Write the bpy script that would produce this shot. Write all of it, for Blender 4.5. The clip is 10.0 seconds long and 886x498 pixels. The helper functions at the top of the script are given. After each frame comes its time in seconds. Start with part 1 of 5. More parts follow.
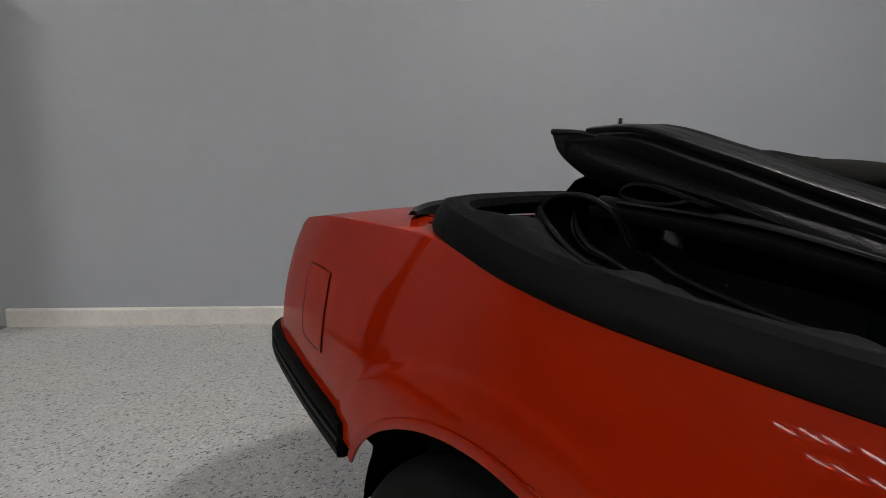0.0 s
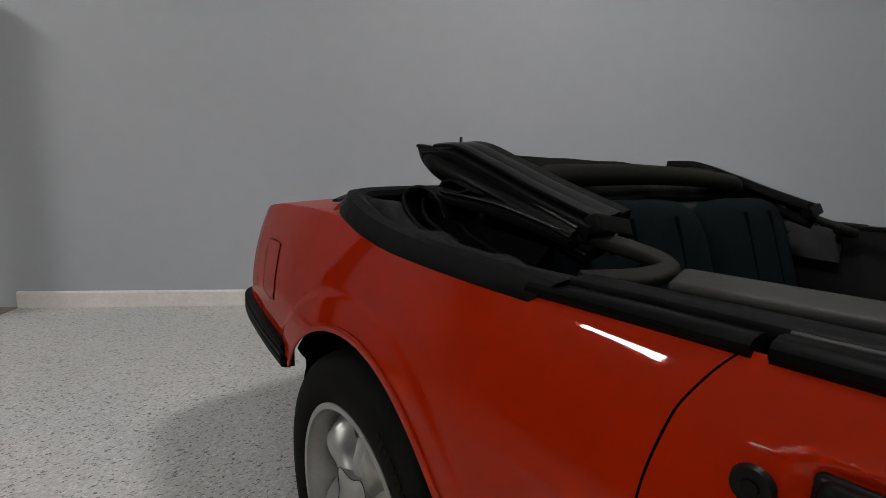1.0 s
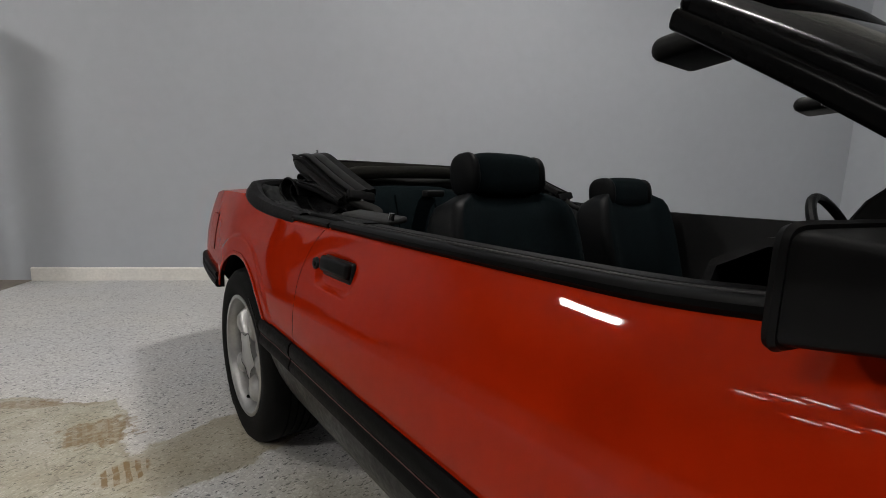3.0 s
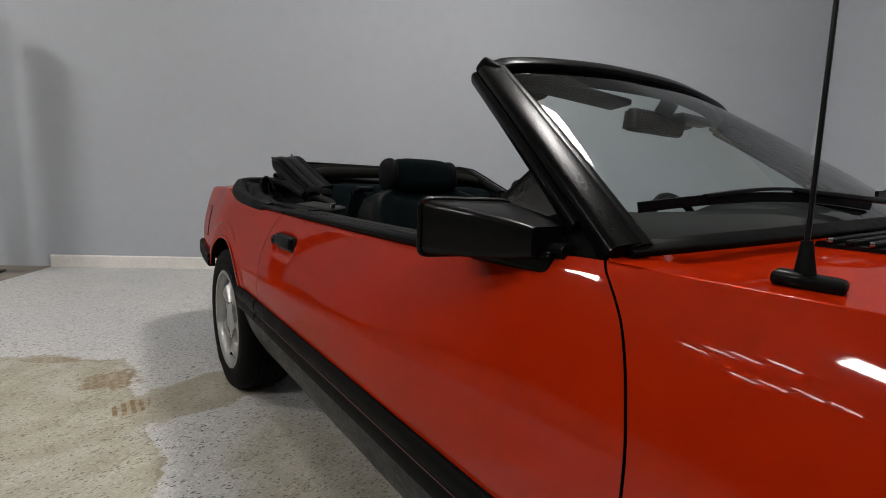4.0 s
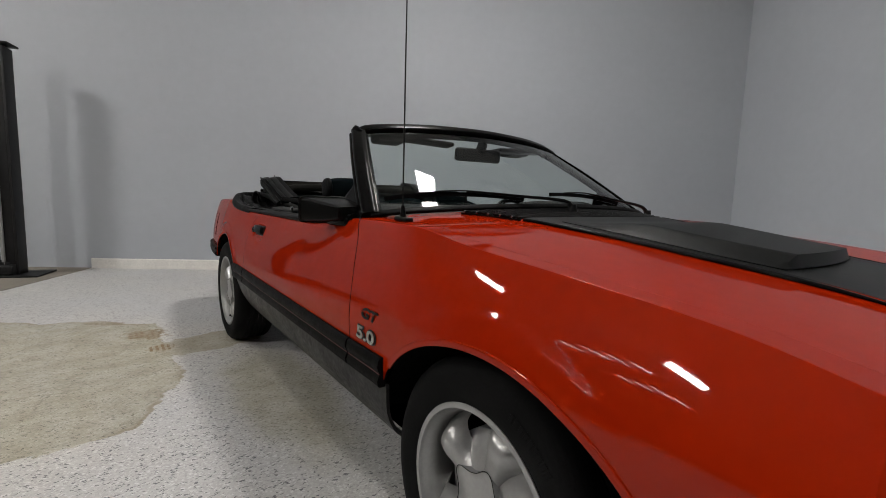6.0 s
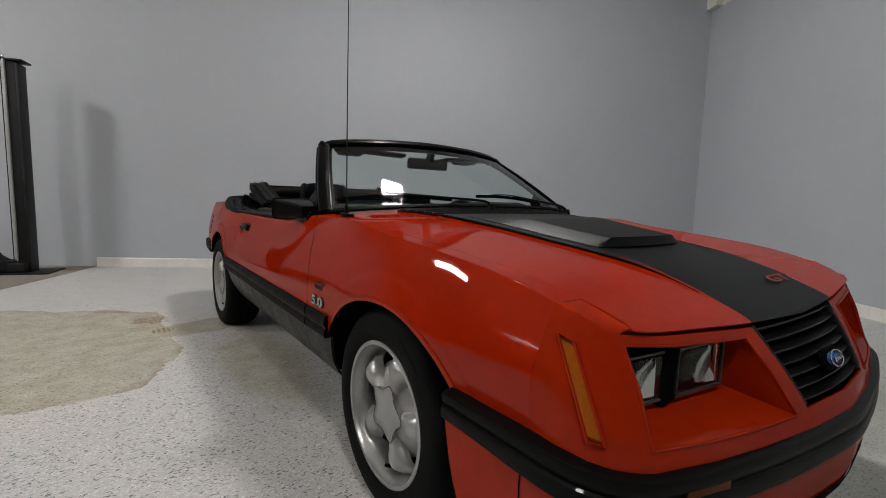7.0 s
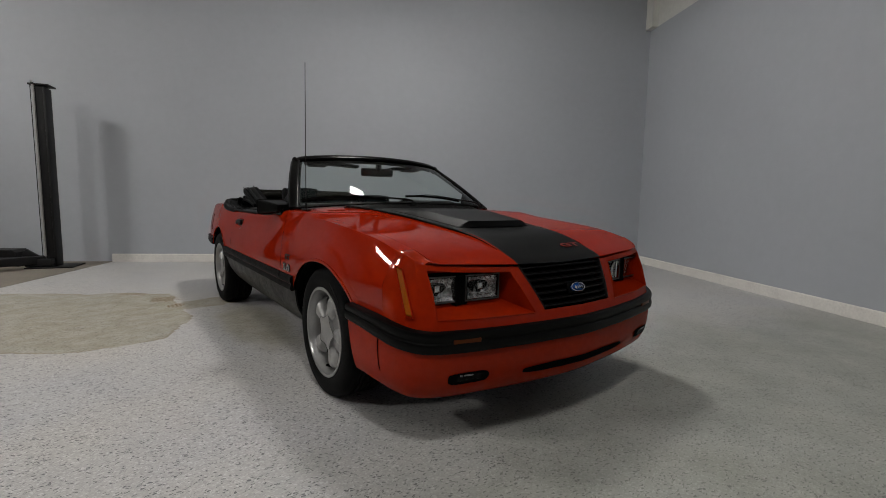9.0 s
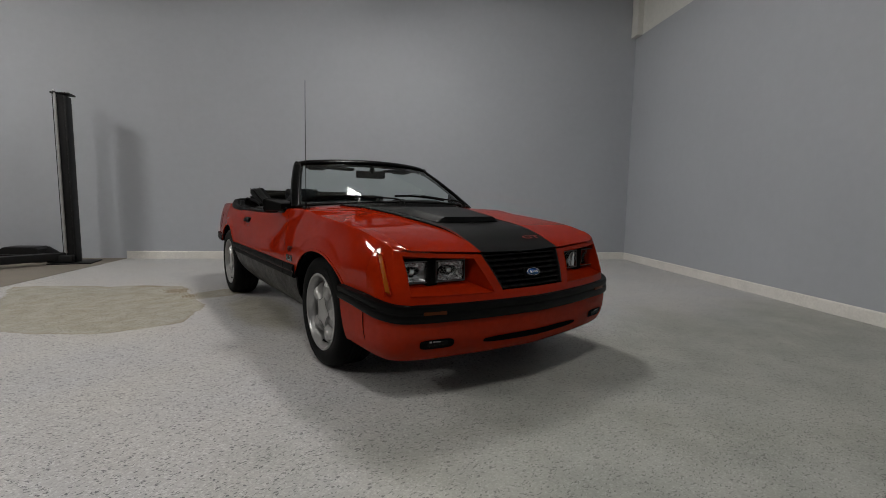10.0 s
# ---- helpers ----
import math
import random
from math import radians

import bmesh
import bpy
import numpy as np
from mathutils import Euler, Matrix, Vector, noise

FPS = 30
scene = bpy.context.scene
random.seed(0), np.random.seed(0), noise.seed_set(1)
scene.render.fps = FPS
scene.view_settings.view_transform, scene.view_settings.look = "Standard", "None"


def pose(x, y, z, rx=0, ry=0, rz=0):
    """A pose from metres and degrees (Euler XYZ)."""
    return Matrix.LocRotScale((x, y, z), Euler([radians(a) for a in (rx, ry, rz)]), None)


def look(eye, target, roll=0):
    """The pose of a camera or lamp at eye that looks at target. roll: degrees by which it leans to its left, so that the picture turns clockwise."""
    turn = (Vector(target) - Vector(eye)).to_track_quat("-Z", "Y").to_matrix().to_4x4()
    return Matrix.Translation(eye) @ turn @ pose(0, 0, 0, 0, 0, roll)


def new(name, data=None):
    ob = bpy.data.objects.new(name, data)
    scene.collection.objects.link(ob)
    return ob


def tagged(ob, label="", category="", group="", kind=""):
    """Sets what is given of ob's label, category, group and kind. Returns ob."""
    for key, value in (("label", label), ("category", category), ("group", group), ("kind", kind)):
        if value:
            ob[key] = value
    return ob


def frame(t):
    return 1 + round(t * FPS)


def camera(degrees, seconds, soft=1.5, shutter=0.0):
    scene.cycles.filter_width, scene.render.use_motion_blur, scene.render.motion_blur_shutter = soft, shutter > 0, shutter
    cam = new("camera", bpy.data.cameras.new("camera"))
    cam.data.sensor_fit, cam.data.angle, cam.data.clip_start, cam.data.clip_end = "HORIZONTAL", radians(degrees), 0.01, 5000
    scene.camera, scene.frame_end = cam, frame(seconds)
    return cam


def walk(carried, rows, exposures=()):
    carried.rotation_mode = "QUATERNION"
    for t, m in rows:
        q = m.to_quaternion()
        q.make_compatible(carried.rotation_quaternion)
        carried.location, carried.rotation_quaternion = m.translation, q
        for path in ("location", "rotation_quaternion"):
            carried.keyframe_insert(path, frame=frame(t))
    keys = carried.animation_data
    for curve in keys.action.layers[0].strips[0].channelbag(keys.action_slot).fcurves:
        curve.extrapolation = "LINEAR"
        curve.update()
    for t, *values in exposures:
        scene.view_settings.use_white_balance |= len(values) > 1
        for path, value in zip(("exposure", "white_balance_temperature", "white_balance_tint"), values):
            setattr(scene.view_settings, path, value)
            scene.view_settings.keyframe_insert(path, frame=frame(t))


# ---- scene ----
cam = camera(88.4, 10.0, soft=0.9)
PATH = [
    (0, (-1.175, 2.209, 0.994), (0.016, 3.789, 0.698), 1.6),
    (0.5, (-1.202, 1.984, 1.0), (0.003, 3.551, 0.693), 1.6),
    (1, (-1.226, 1.778, 1.003), (-0.019, 3.342, 0.69), 1.6),
    (1.5, (-1.257, 1.539, 1.006), (-0.042, 3.096, 0.686), 1.7),
    (2, (-1.26, 1.306, 1.0), (-0.042, 2.862, 0.691), 1.9),
    (2.5, (-1.281, 1.052, 0.996), (-0.051, 2.599, 0.691), 1.7),
    (4, (-1.313, 0.332, 1.003), (-0.112, 1.903, 0.701), 2.5),
    (4.5, (-1.35, 0.073, 1.0), (-0.177, 1.667, 0.709), 2.1),
    (5, (-1.38, -0.159, 0.999), (-0.219, 1.446, 0.719), 2.1),
    (5.5, (-1.416, -0.426, 0.994), (-0.256, 1.183, 0.74), 2.0),
    (7, (-1.496, -1.2, 0.992), (-0.331, 0.41, 0.774), 1.7),
    (7.5, (-1.532, -1.457, 0.995), (-0.367, 0.154, 0.776), 1.4),
    (8, (-1.576, -1.687, 0.993), (-0.41, -0.077, 0.776), 1.2),
    (8.5, (-1.622, -1.926, 0.995), (-0.454, -0.317, 0.776), 0.9),
    (9, (-1.672, -2.144, 0.991), (-0.503, -0.536, 0.776), 1.0),
    (9.5, (-1.726, -2.361, 0.989), (-0.561, -0.75, 0.772), 0.9),
    (10, (-1.782, -2.545, 0.984), (-0.627, -0.926, 0.771), 0.9),
]
walk(cam, [(t, look(eye, target, roll)) for t, eye, target, roll in PATH],
     exposures=[(0, 0.07), (2.5, 0.22), (4.0, 0.45), (5.5, 0.38), (7.0, 0.32), (8.0, 0.13), (9.0, -0.03), (10.0, -0.08)])

# ---------------------------------------------------------------- world, light, exposure
ROOM = -29.04          # the room stands at this angle to the car
CEIL = 5.0
world = bpy.data.worlds.new("world")
scene.world = world
world.use_nodes = True
world.node_tree.nodes["Background"].inputs[0].default_value = (0.5, 0.55, 0.6, 1)
world.node_tree.nodes["Background"].inputs[1].default_value = 0.02
LAMP_WATTS = 50.0
room_m = pose(5.47, 2.116, 0, 0, 0, ROOM)      # origin in the corner; -x along the back wall, -y along the side wall


def at_room(x, y, z):
    return room_m @ Vector((x, y, z))


# ---------------------------------------------------------------- helpers
def crv(*pts):
    """A smooth monotone curve through (position, value) pairs."""
    xs, ys = [p[0] for p in pts], [p[1] for p in pts]
    n = len(xs)
    d = [(ys[i + 1] - ys[i]) / (xs[i + 1] - xs[i]) for i in range(n - 1)]
    m = [d[0]] + [0 if d[i - 1] * d[i] <= 0 else 2 * d[i - 1] * d[i] / (d[i - 1] + d[i]) for i in range(1, n - 1)] + [d[-1]]

    def f(x):
        if x <= xs[0]:
            return ys[0] + m[0] * (x - xs[0])
        if x >= xs[-1]:
            return ys[-1] + m[-1] * (x - xs[-1])
        i = max(k for k in range(n - 1) if xs[k] <= x)
        h = xs[i + 1] - xs[i]
        t = (x - xs[i]) / h
        return ((2 * t ** 3 - 3 * t * t + 1) * ys[i] + (t ** 3 - 2 * t * t + t) * h * m[i]
                + (3 * t * t - 2 * t ** 3) * ys[i + 1] + (t ** 3 - t * t) * h * m[i + 1])
    return f


def lerp(a, b, t):
    return a + (b - a) * t


def sstep(a, b, x):
    t = min(1, max(0, (x - a) / (b - a)))
    return t * t * (3 - 2 * t)


def mesh_of(name, verts, faces, mats, sharp=35, smooth=True, index=None, edge_sharp=False):
    me = bpy.data.meshes.new(name)
    me.from_pydata([tuple(v) for v in verts], [], faces)
    me.validate()
    for m in mats if isinstance(mats, (list, tuple)) else [mats]:
        me.materials.append(m)
    if index:
        for p, k in zip(me.polygons, index):
            p.material_index = k
    if smooth:
        me.polygons.foreach_set("use_smooth", [True] * len(me.polygons))
        me.set_sharp_from_angle(angle=radians(sharp))
    if edge_sharp:
        uses = [0] * len(me.edges)
        for lp in me.loops:
            uses[lp.edge_index] += 1
        for e, n in zip(me.edges, uses):
            if n == 1:
                e.use_edge_sharp = True
    me.update()
    return me


def shape(name, vf, mat, parent=None, label="", sharp=35, smooth=True, solid=0.0, bevel=0.0, index=None, m=None):
    """One mesh object from (verts, faces), under a parent where given."""
    mats = list(mat) if isinstance(mat, (list, tuple)) else [mat]
    rim = len(mats) if solid and mats[0] is RED and name != "hood" else 0
    ob = new(name, mesh_of(name, vf[0], vf[1], mats + ([VOID] if rim else []), sharp, smooth, index, solid > 0))
    if parent is not None:
        ob.parent = parent
    if m is not None:
        ob.matrix_basis = m
    if solid:
        s = ob.modifiers.new("thickness", "SOLIDIFY")
        s.thickness, s.offset = solid, -1
        s.material_offset_rim = rim
    if bevel:
        b = ob.modifiers.new("edge", "BEVEL")
        b.width, b.segments, b.limit_method, b.angle_limit = bevel, 3, "ANGLE", radians(40)
    if label:
        tagged(ob, label)
    return ob


def part(name, bm, mat, parent, label="", sharp=35, m=None):
    """A bmesh as one mesh object under a thing or a part."""
    me = bpy.data.meshes.new(name)
    bm.normal_update()
    bm.to_mesh(me)
    bm.free()
    me.materials.append(mat)
    me.polygons.foreach_set("use_smooth", [True] * len(me.polygons))
    me.set_sharp_from_angle(angle=radians(sharp))
    ob = new(name, me)
    ob.parent = parent
    if m is not None:
        ob.matrix_basis = m
    if label:
        tagged(ob, label)
    return ob


def thing(name, label, category, m=None, kind="", group=""):
    ob = tagged(new(name), label, category, group, kind)
    ob.empty_display_size = 0.1
    if m is not None:
        ob.matrix_basis = m
    return ob


def grid(fn, nu, nv, flip=False, wrap_u=False, wrap_v=False):
    """Verts and faces of fn(u, v), u and v in 0..1."""
    cu, cv = nu if wrap_u else nu + 1, nv if wrap_v else nv + 1
    verts = [fn(i / nu, j / nv) for i in range(cu) for j in range(cv)]
    faces = []
    for i in range(nu):
        for j in range(nv):
            a, b = i * cv + j, ((i + 1) % cu) * cv + j
            c, d = ((i + 1) % cu) * cv + (j + 1) % cv, i * cv + (j + 1) % cv
            faces.append((a, d, c, b) if flip else (a, b, c, d))
    return verts, faces


def join(*vfs):
    V, F = [], []
    for v, f in vfs:
        n = len(V)
        V += list(v)
        F += [tuple(i + n for i in q) for q in f]
    return V, F


def mirrored(vf):
    return [(-v[0], v[1], v[2]) for v in vf[0]], [tuple(reversed(f)) for f in vf[1]]


def sided(vf, s):
    """Right-hand geometry (x < 0) for s = -1, its mirror image for s = 1."""
    return vf if s < 0 else mirrored(vf)


def moved(vf, m):
    return [tuple(m @ Vector(v)) for v in vf[0]], vf[1]


def box(sx, sy, sz, c=(0, 0, 0)):
    v = [(c[0] + sx * (i - .5), c[1] + sy * (j - .5), c[2] + sz * (k - .5)) for i in (0, 1) for j in (0, 1) for k in (0, 1)]
    return v, [(0, 1, 3, 2), (4, 6, 7, 5), (0, 4, 5, 1), (2, 3, 7, 6), (0, 2, 6, 4), (1, 5, 7, 3)]


def rbox(sx, sy, sz, r, seg=3):
    """A rounded box as a bmesh."""
    bm = bmesh.new()
    bmesh.ops.create_cube(bm, size=1, matrix=Matrix.Diagonal((sx, sy, sz, 1)))
    bmesh.ops.bevel(bm, geom=bm.edges[:], offset=r, segments=seg, profile=0.5, affect="EDGES")
    return bm


def rboxvf(sx, sy, sz, r, m=None, seg=3):
    bm = rbox(sx, sy, sz, r, seg)
    if m is not None:
        bm.transform(m)
    bm.verts.index_update()
    out = [tuple(v.co) for v in bm.verts], [tuple(v.index for v in f.verts) for f in bm.faces]
    bm.free()
    return out


def sweep(path, prof, closed=False, up=(0, 0, 1), caps=True, scale=None):
    """A profile of (side, up) points carried along a path of points."""
    P = [Vector(p) for p in path]
    n, k = len(P), len(prof)
    verts, faces = [], []
    for i, p in enumerate(P):
        a = P[(i - 1) % n] if closed or i else p
        b = P[(i + 1) % n] if closed or i < n - 1 else p
        t = (b - a).normalized()
        u0 = Vector(up(i / max(1, n - 1)) if callable(up) else up)
        side = t.cross(u0).normalized()
        u = side.cross(t).normalized()
        g = scale(i / max(1, n - 1)) if scale else 1
        verts += [tuple(p + side * (x * g) + u * (z * g)) for x, z in prof]
    for i in range(n if closed else n - 1):
        for j in range(k):
            a, b = i * k + j, i * k + (j + 1) % k
            c, d = ((i + 1) % n) * k + (j + 1) % k, ((i + 1) % n) * k + j
            faces.append((a, b, c, d))
    if caps and not closed:
        faces += [tuple(range(k)), tuple(reversed(range((n - 1) * k, n * k)))]
    return verts, [tuple(reversed(f)) for f in faces]


def spline(pts, n):
    """n + 1 points on a smooth line through pts."""
    P = [Vector(p) for p in pts]
    L = [0]
    for a, b in zip(P, P[1:]):
        L.append(L[-1] + max(1e-6, (b - a).length))
    fs = [crv(*[(l, p[k]) for l, p in zip(L, P)]) for k in range(3)]
    return [tuple(f(L[-1] * i / n) for f in fs) for i in range(n + 1)]


def smooth_line(pts, n):
    """n + 1 points on a rounded line through pts, free to double back."""
    P = [Vector(p) for p in pts]
    P = [P[0] * 2 - P[1]] + P + [P[-1] * 2 - P[-2]]
    out = []
    for i in range(n + 1):
        k = min(len(P) - 4, int(i / n * (len(P) - 3)))
        t = i / n * (len(P) - 3) - k
        a, b, c, d = P[k:k + 4]
        out.append(tuple((b * 2 + (c - a) * t + (a * 2 - b * 5 + c * 4 - d) * t * t + (b * 3 - a - c * 3 + d) * t ** 3) / 2))
    return out


def roundprof(w, h, r, n=4):
    out = []
    for cx, cz, a0 in ((w / 2 - r, h / 2 - r, 0), (-w / 2 + r, h / 2 - r, 90), (-w / 2 + r, -h / 2 + r, 180), (w / 2 - r, -h / 2 + r, 270)):
        for i in range(n + 1):
            a = radians(a0 + 90 * i / n)
            out.append((cx + r * math.cos(a), cz + r * math.sin(a)))
    return out


def circ(r, n=10):
    return [(r * math.cos(2 * math.pi * i / n), r * math.sin(2 * math.pi * i / n)) for i in range(n)]


def lathe(prof, n=48, axis="x"):
    """Revolve (along, radius) pairs round x."""
    m = len(prof)
    return grid(lambda u, v: (prof[round(v * (m - 1))][0], prof[round(v * (m - 1))][1] * math.cos(2 * math.pi * u),
                              prof[round(v * (m - 1))][1] * math.sin(2 * math.pi * u)), n, m - 1, wrap_u=True)


def quadric(sx, sy, sz, e=0.5, n=20, m=None):
    """A pillow: a superellipsoid with half sizes sx, sy, sz."""
    def p(c, k):
        return math.copysign(abs(c) ** k, c)

    def fn(u, v):
        a, b = 2 * math.pi * u, math.pi * (v - .5)
        q = Vector((sx * p(math.cos(b), e) * p(math.cos(a), e), sy * p(math.cos(b), e) * p(math.sin(a), e), sz * p(math.sin(b), e)))
        return tuple(m @ q) if m is not None else tuple(q)
    return grid(fn, 2 * n, n, wrap_u=True)


# ---------------------------------------------------------------- materials
def material(name, colour, rough=0.5, metal=0.0, var=0.0, scale=8.0, bump=0.0, bscale=60.0, coat=0.0, coat_rough=0.05,
             emit=0.0, spec=0.5, trans=0.0, rvar=0.0):
    m = bpy.data.materials.new(name)
    m.use_nodes = True
    nt = m.node_tree
    b = nt.nodes["Principled BSDF"]
    b.inputs["Base Color"].default_value = (*colour, 1)
    b.inputs["Roughness"].default_value = rough
    b.inputs["Metallic"].default_value = metal
    b.inputs["Specular IOR Level"].default_value = spec
    b.inputs["Coat Weight"].default_value = coat
    b.inputs["Coat Roughness"].default_value = coat_rough
    b.inputs["Transmission Weight"].default_value = trans
    if emit:
        b.inputs["Emission Color"].default_value = (*colour, 1)
        b.inputs["Emission Strength"].default_value = emit
    tc = nt.nodes.new("ShaderNodeTexCoord")
    if var or rvar:
        n1 = nt.nodes.new("ShaderNodeTexNoise")
        n1.inputs["Scale"].default_value, n1.inputs["Detail"].default_value = scale, 6
        nt.links.new(tc.outputs["Object"], n1.inputs["Vector"])
        n2 = nt.nodes.new("ShaderNodeTexNoise")
        n2.inputs["Scale"].default_value, n2.inputs["Detail"].default_value = scale * 9, 4
        nt.links.new(tc.outputs["Object"], n2.inputs["Vector"])
        add = nt.nodes.new("ShaderNodeMath")
        add.operation = "ADD"
        nt.links.new(n1.outputs["Fac"], add.inputs[0])
        nt.links.new(n2.outputs["Fac"], add.inputs[1])
        if var:
            mr = nt.nodes.new("ShaderNodeMapRange")
            mr.inputs["From Min"].default_value, mr.inputs["From Max"].default_value = 0.7, 1.3
            mr.inputs["To Min"].default_value, mr.inputs["To Max"].default_value = 1 - var, 1 + var
            nt.links.new(add.outputs[0], mr.inputs["Value"])
            hsv = nt.nodes.new("ShaderNodeHueSaturation")
            hsv.inputs["Color"].default_value = (*colour, 1)
            nt.links.new(mr.outputs[0], hsv.inputs["Value"])
            nt.links.new(hsv.outputs[0], b.inputs["Base Color"])
        if rvar:
            mr = nt.nodes.new("ShaderNodeMapRange")
            mr.inputs["From Min"].default_value, mr.inputs["From Max"].default_value = 0.7, 1.3
            mr.inputs["To Min"].default_value, mr.inputs["To Max"].default_value = max(0.02, rough - rvar), rough + rvar
            nt.links.new(add.outputs[0], mr.inputs["Value"])
            nt.links.new(mr.outputs[0], b.inputs["Roughness"])
    if bump:
        nb = nt.nodes.new("ShaderNodeTexNoise")
        nb.inputs["Scale"].default_value, nb.inputs["Detail"].default_value = bscale, 3
        nt.links.new(tc.outputs["Object"], nb.inputs["Vector"])
        bp = nt.nodes.new("ShaderNodeBump")
        bp.inputs["Strength"].default_value, bp.inputs["Distance"].default_value = bump, 0.01
        nt.links.new(nb.outputs["Fac"], bp.inputs["Height"])
        nt.links.new(bp.outputs["Normal"], b.inputs["Normal"])
    return m


def glass_material(name, tint, mix):
    """Clear sheet glass: tinted see-through with a mirror-like gloss by Fresnel."""
    m = bpy.data.materials.new(name)
    m.use_nodes = True
    nt = m.node_tree
    nt.nodes.remove(nt.nodes["Principled BSDF"])
    out = nt.nodes["Material Output"]
    tr, gl = nt.nodes.new("ShaderNodeBsdfTransparent"), nt.nodes.new("ShaderNodeBsdfGlossy")
    tr.inputs["Color"].default_value = (*tint, 1)
    gl.inputs["Roughness"].default_value = 0.01
    fr, mx = nt.nodes.new("ShaderNodeFresnel"), nt.nodes.new("ShaderNodeMixShader")
    fr.inputs["IOR"].default_value = mix
    nt.links.new(fr.outputs[0], mx.inputs[0])
    nt.links.new(tr.outputs[0], mx.inputs[1])
    nt.links.new(gl.outputs[0], mx.inputs[2])
    nt.links.new(mx.outputs[0], out.inputs["Surface"])
    return m


RED = material("red_paint", (0.272, 0.0118, 0.0012), rough=0.5, coat=0.50, coat_rough=0.03, var=0.05, scale=3, bump=0.010, bscale=220, spec=0.0)
BLACKPAINT = material("black_paint", (0.0025, 0.0025, 0.0025), rough=0.5, coat=0.16, coat_rough=0.05, var=0.15, scale=4, bump=0.01, bscale=200, spec=0.05)
HOODBLACK = material("satin_black_hood_band", (0.0050, 0.0054, 0.0054), rough=0.42, var=0.2, scale=5, bump=0.02, bscale=200, spec=0.09)
GLOSSBLACK = material("gloss_black_paint", (0.0028, 0.0028, 0.0028), rough=0.4, coat=0.085, coat_rough=0.07, spec=0.02, var=0.15, scale=6)
SATINBLACK = material("satin_black_moulding", (0.003, 0.003, 0.003), rough=0.24, var=0.15, scale=9, bump=0.01, bscale=220, spec=0.06, rvar=0.04)
FASCIARED = material("dull_red_urethane", (0.262, 0.0140, 0.0018), rough=0.55, coat=0.36, coat_rough=0.06, var=0.08, scale=4, bump=0.02, bscale=260, spec=0.0)
PILLARBLACK = material("satin_black_frame_paint", (0.0022, 0.0022, 0.0022), rough=0.25, var=0.25, scale=12, bump=0.02, bscale=220, spec=0.04)
SIGNAL = material("dark_amber_lens", (0.085, 0.020, 0.003), rough=0.4, coat=0.0, var=0.2, scale=30, spec=0.15)
SATIN = material("satin_black_paint", (0.0045, 0.0045, 0.0047), rough=0.36, var=0.2, scale=6, bump=0.02, bscale=180, spec=0.12)
RUBBER = material("black_rubber_trim", (0.0036, 0.0036, 0.0037), rough=0.5, var=0.25, scale=10, bump=0.05, bscale=160, rvar=0.1, spec=0.045)
SILL = material("dark_sill_paint", (0.010, 0.010, 0.0103), rough=0.42, var=0.3, scale=7, bump=0.05, bscale=130, rvar=0.12, spec=0.2)
TYRE = material("tyre_rubber", (0.0045, 0.0045, 0.0045), rough=0.72, var=0.3, scale=14, bump=0.08, bscale=200, spec=0.07)
ALLOY = material("silver_wheel_paint", (0.36, 0.36, 0.355), rough=0.36, metal=0.75, var=0.08, scale=9, coat=0.15)
CHROME = material("chrome", (0.75, 0.75, 0.75), rough=0.12, metal=1.0, rvar=0.05, scale=20)
BADGE = material("aged_badge_chrome", (0.42, 0.42, 0.42), rough=0.22, metal=1.0, rvar=0.08, scale=60)
DARKMETAL = material("dark_metal", (0.09, 0.09, 0.09), rough=0.4, metal=0.8, var=0.3, scale=15)
VINYL = material("black_vinyl_top", (0.0032, 0.0032, 0.0032), rough=0.45, var=0.3, scale=9, bump=0.15, bscale=260, rvar=0.12, spec=0.07)
FABRIC = material("black_seat_cloth", (0.0026, 0.0050, 0.0060), rough=0.95, var=0.3, scale=12, bump=0.25, bscale=700, spec=0.04)
SEATVINYL = material("black_seat_vinyl", (0.0030, 0.0034, 0.0038), spec=0.06, rough=0.5, var=0.2, scale=8, bump=0.12, bscale=350, rvar=0.1)
TRIMPLASTIC = material("black_interior_plastic", (0.005, 0.005, 0.0052), rough=0.55, var=0.25, scale=9, bump=0.12, bscale=420, spec=0.15)
CARPET = material("black_carpet", (0.010, 0.010, 0.010), rough=1.0, var=0.4, scale=30, bump=0.5, bscale=500, spec=0.1)
OLIVE = material("dark_headliner_cloth", (0.008, 0.0077, 0.0062), rough=0.95, var=0.2, scale=12, bump=0.15, bscale=500, spec=0.12)
GREYTRIM = material("grey_weatherstrip", (0.012, 0.012, 0.012), rough=0.6, var=0.25, scale=12, bump=0.06, bscale=200, spec=0.22)
APRON = material("dark_grey_well_cloth", (0.0085, 0.0090, 0.0096), rough=0.85, var=0.25, scale=12, bump=0.12, bscale=420, spec=0.12)
LINKGREY = material("dull_grey_vinyl", (0.010, 0.0098, 0.0092), rough=0.7, var=0.25, scale=14, bump=0.1, bscale=240, spec=0.08)
GAPRED = material("shaded_red_gap", (0.045, 0.003, 0.001), rough=0.7, spec=0.1)
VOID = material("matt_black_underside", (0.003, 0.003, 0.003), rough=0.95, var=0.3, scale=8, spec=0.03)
AMBER = material("amber_lens", (0.27, 0.062, 0.0015), rough=0.25, coat=0.25, var=0.15, scale=30, bump=0.1, bscale=300)
TAILRED = material("dark_tail_lens", (0.06, 0.008, 0.008), rough=0.25, coat=0.6, var=0.2, scale=30)
LENSGLASS = glass_material("lamp_glass", (0.985, 0.99, 0.99), 1.42)
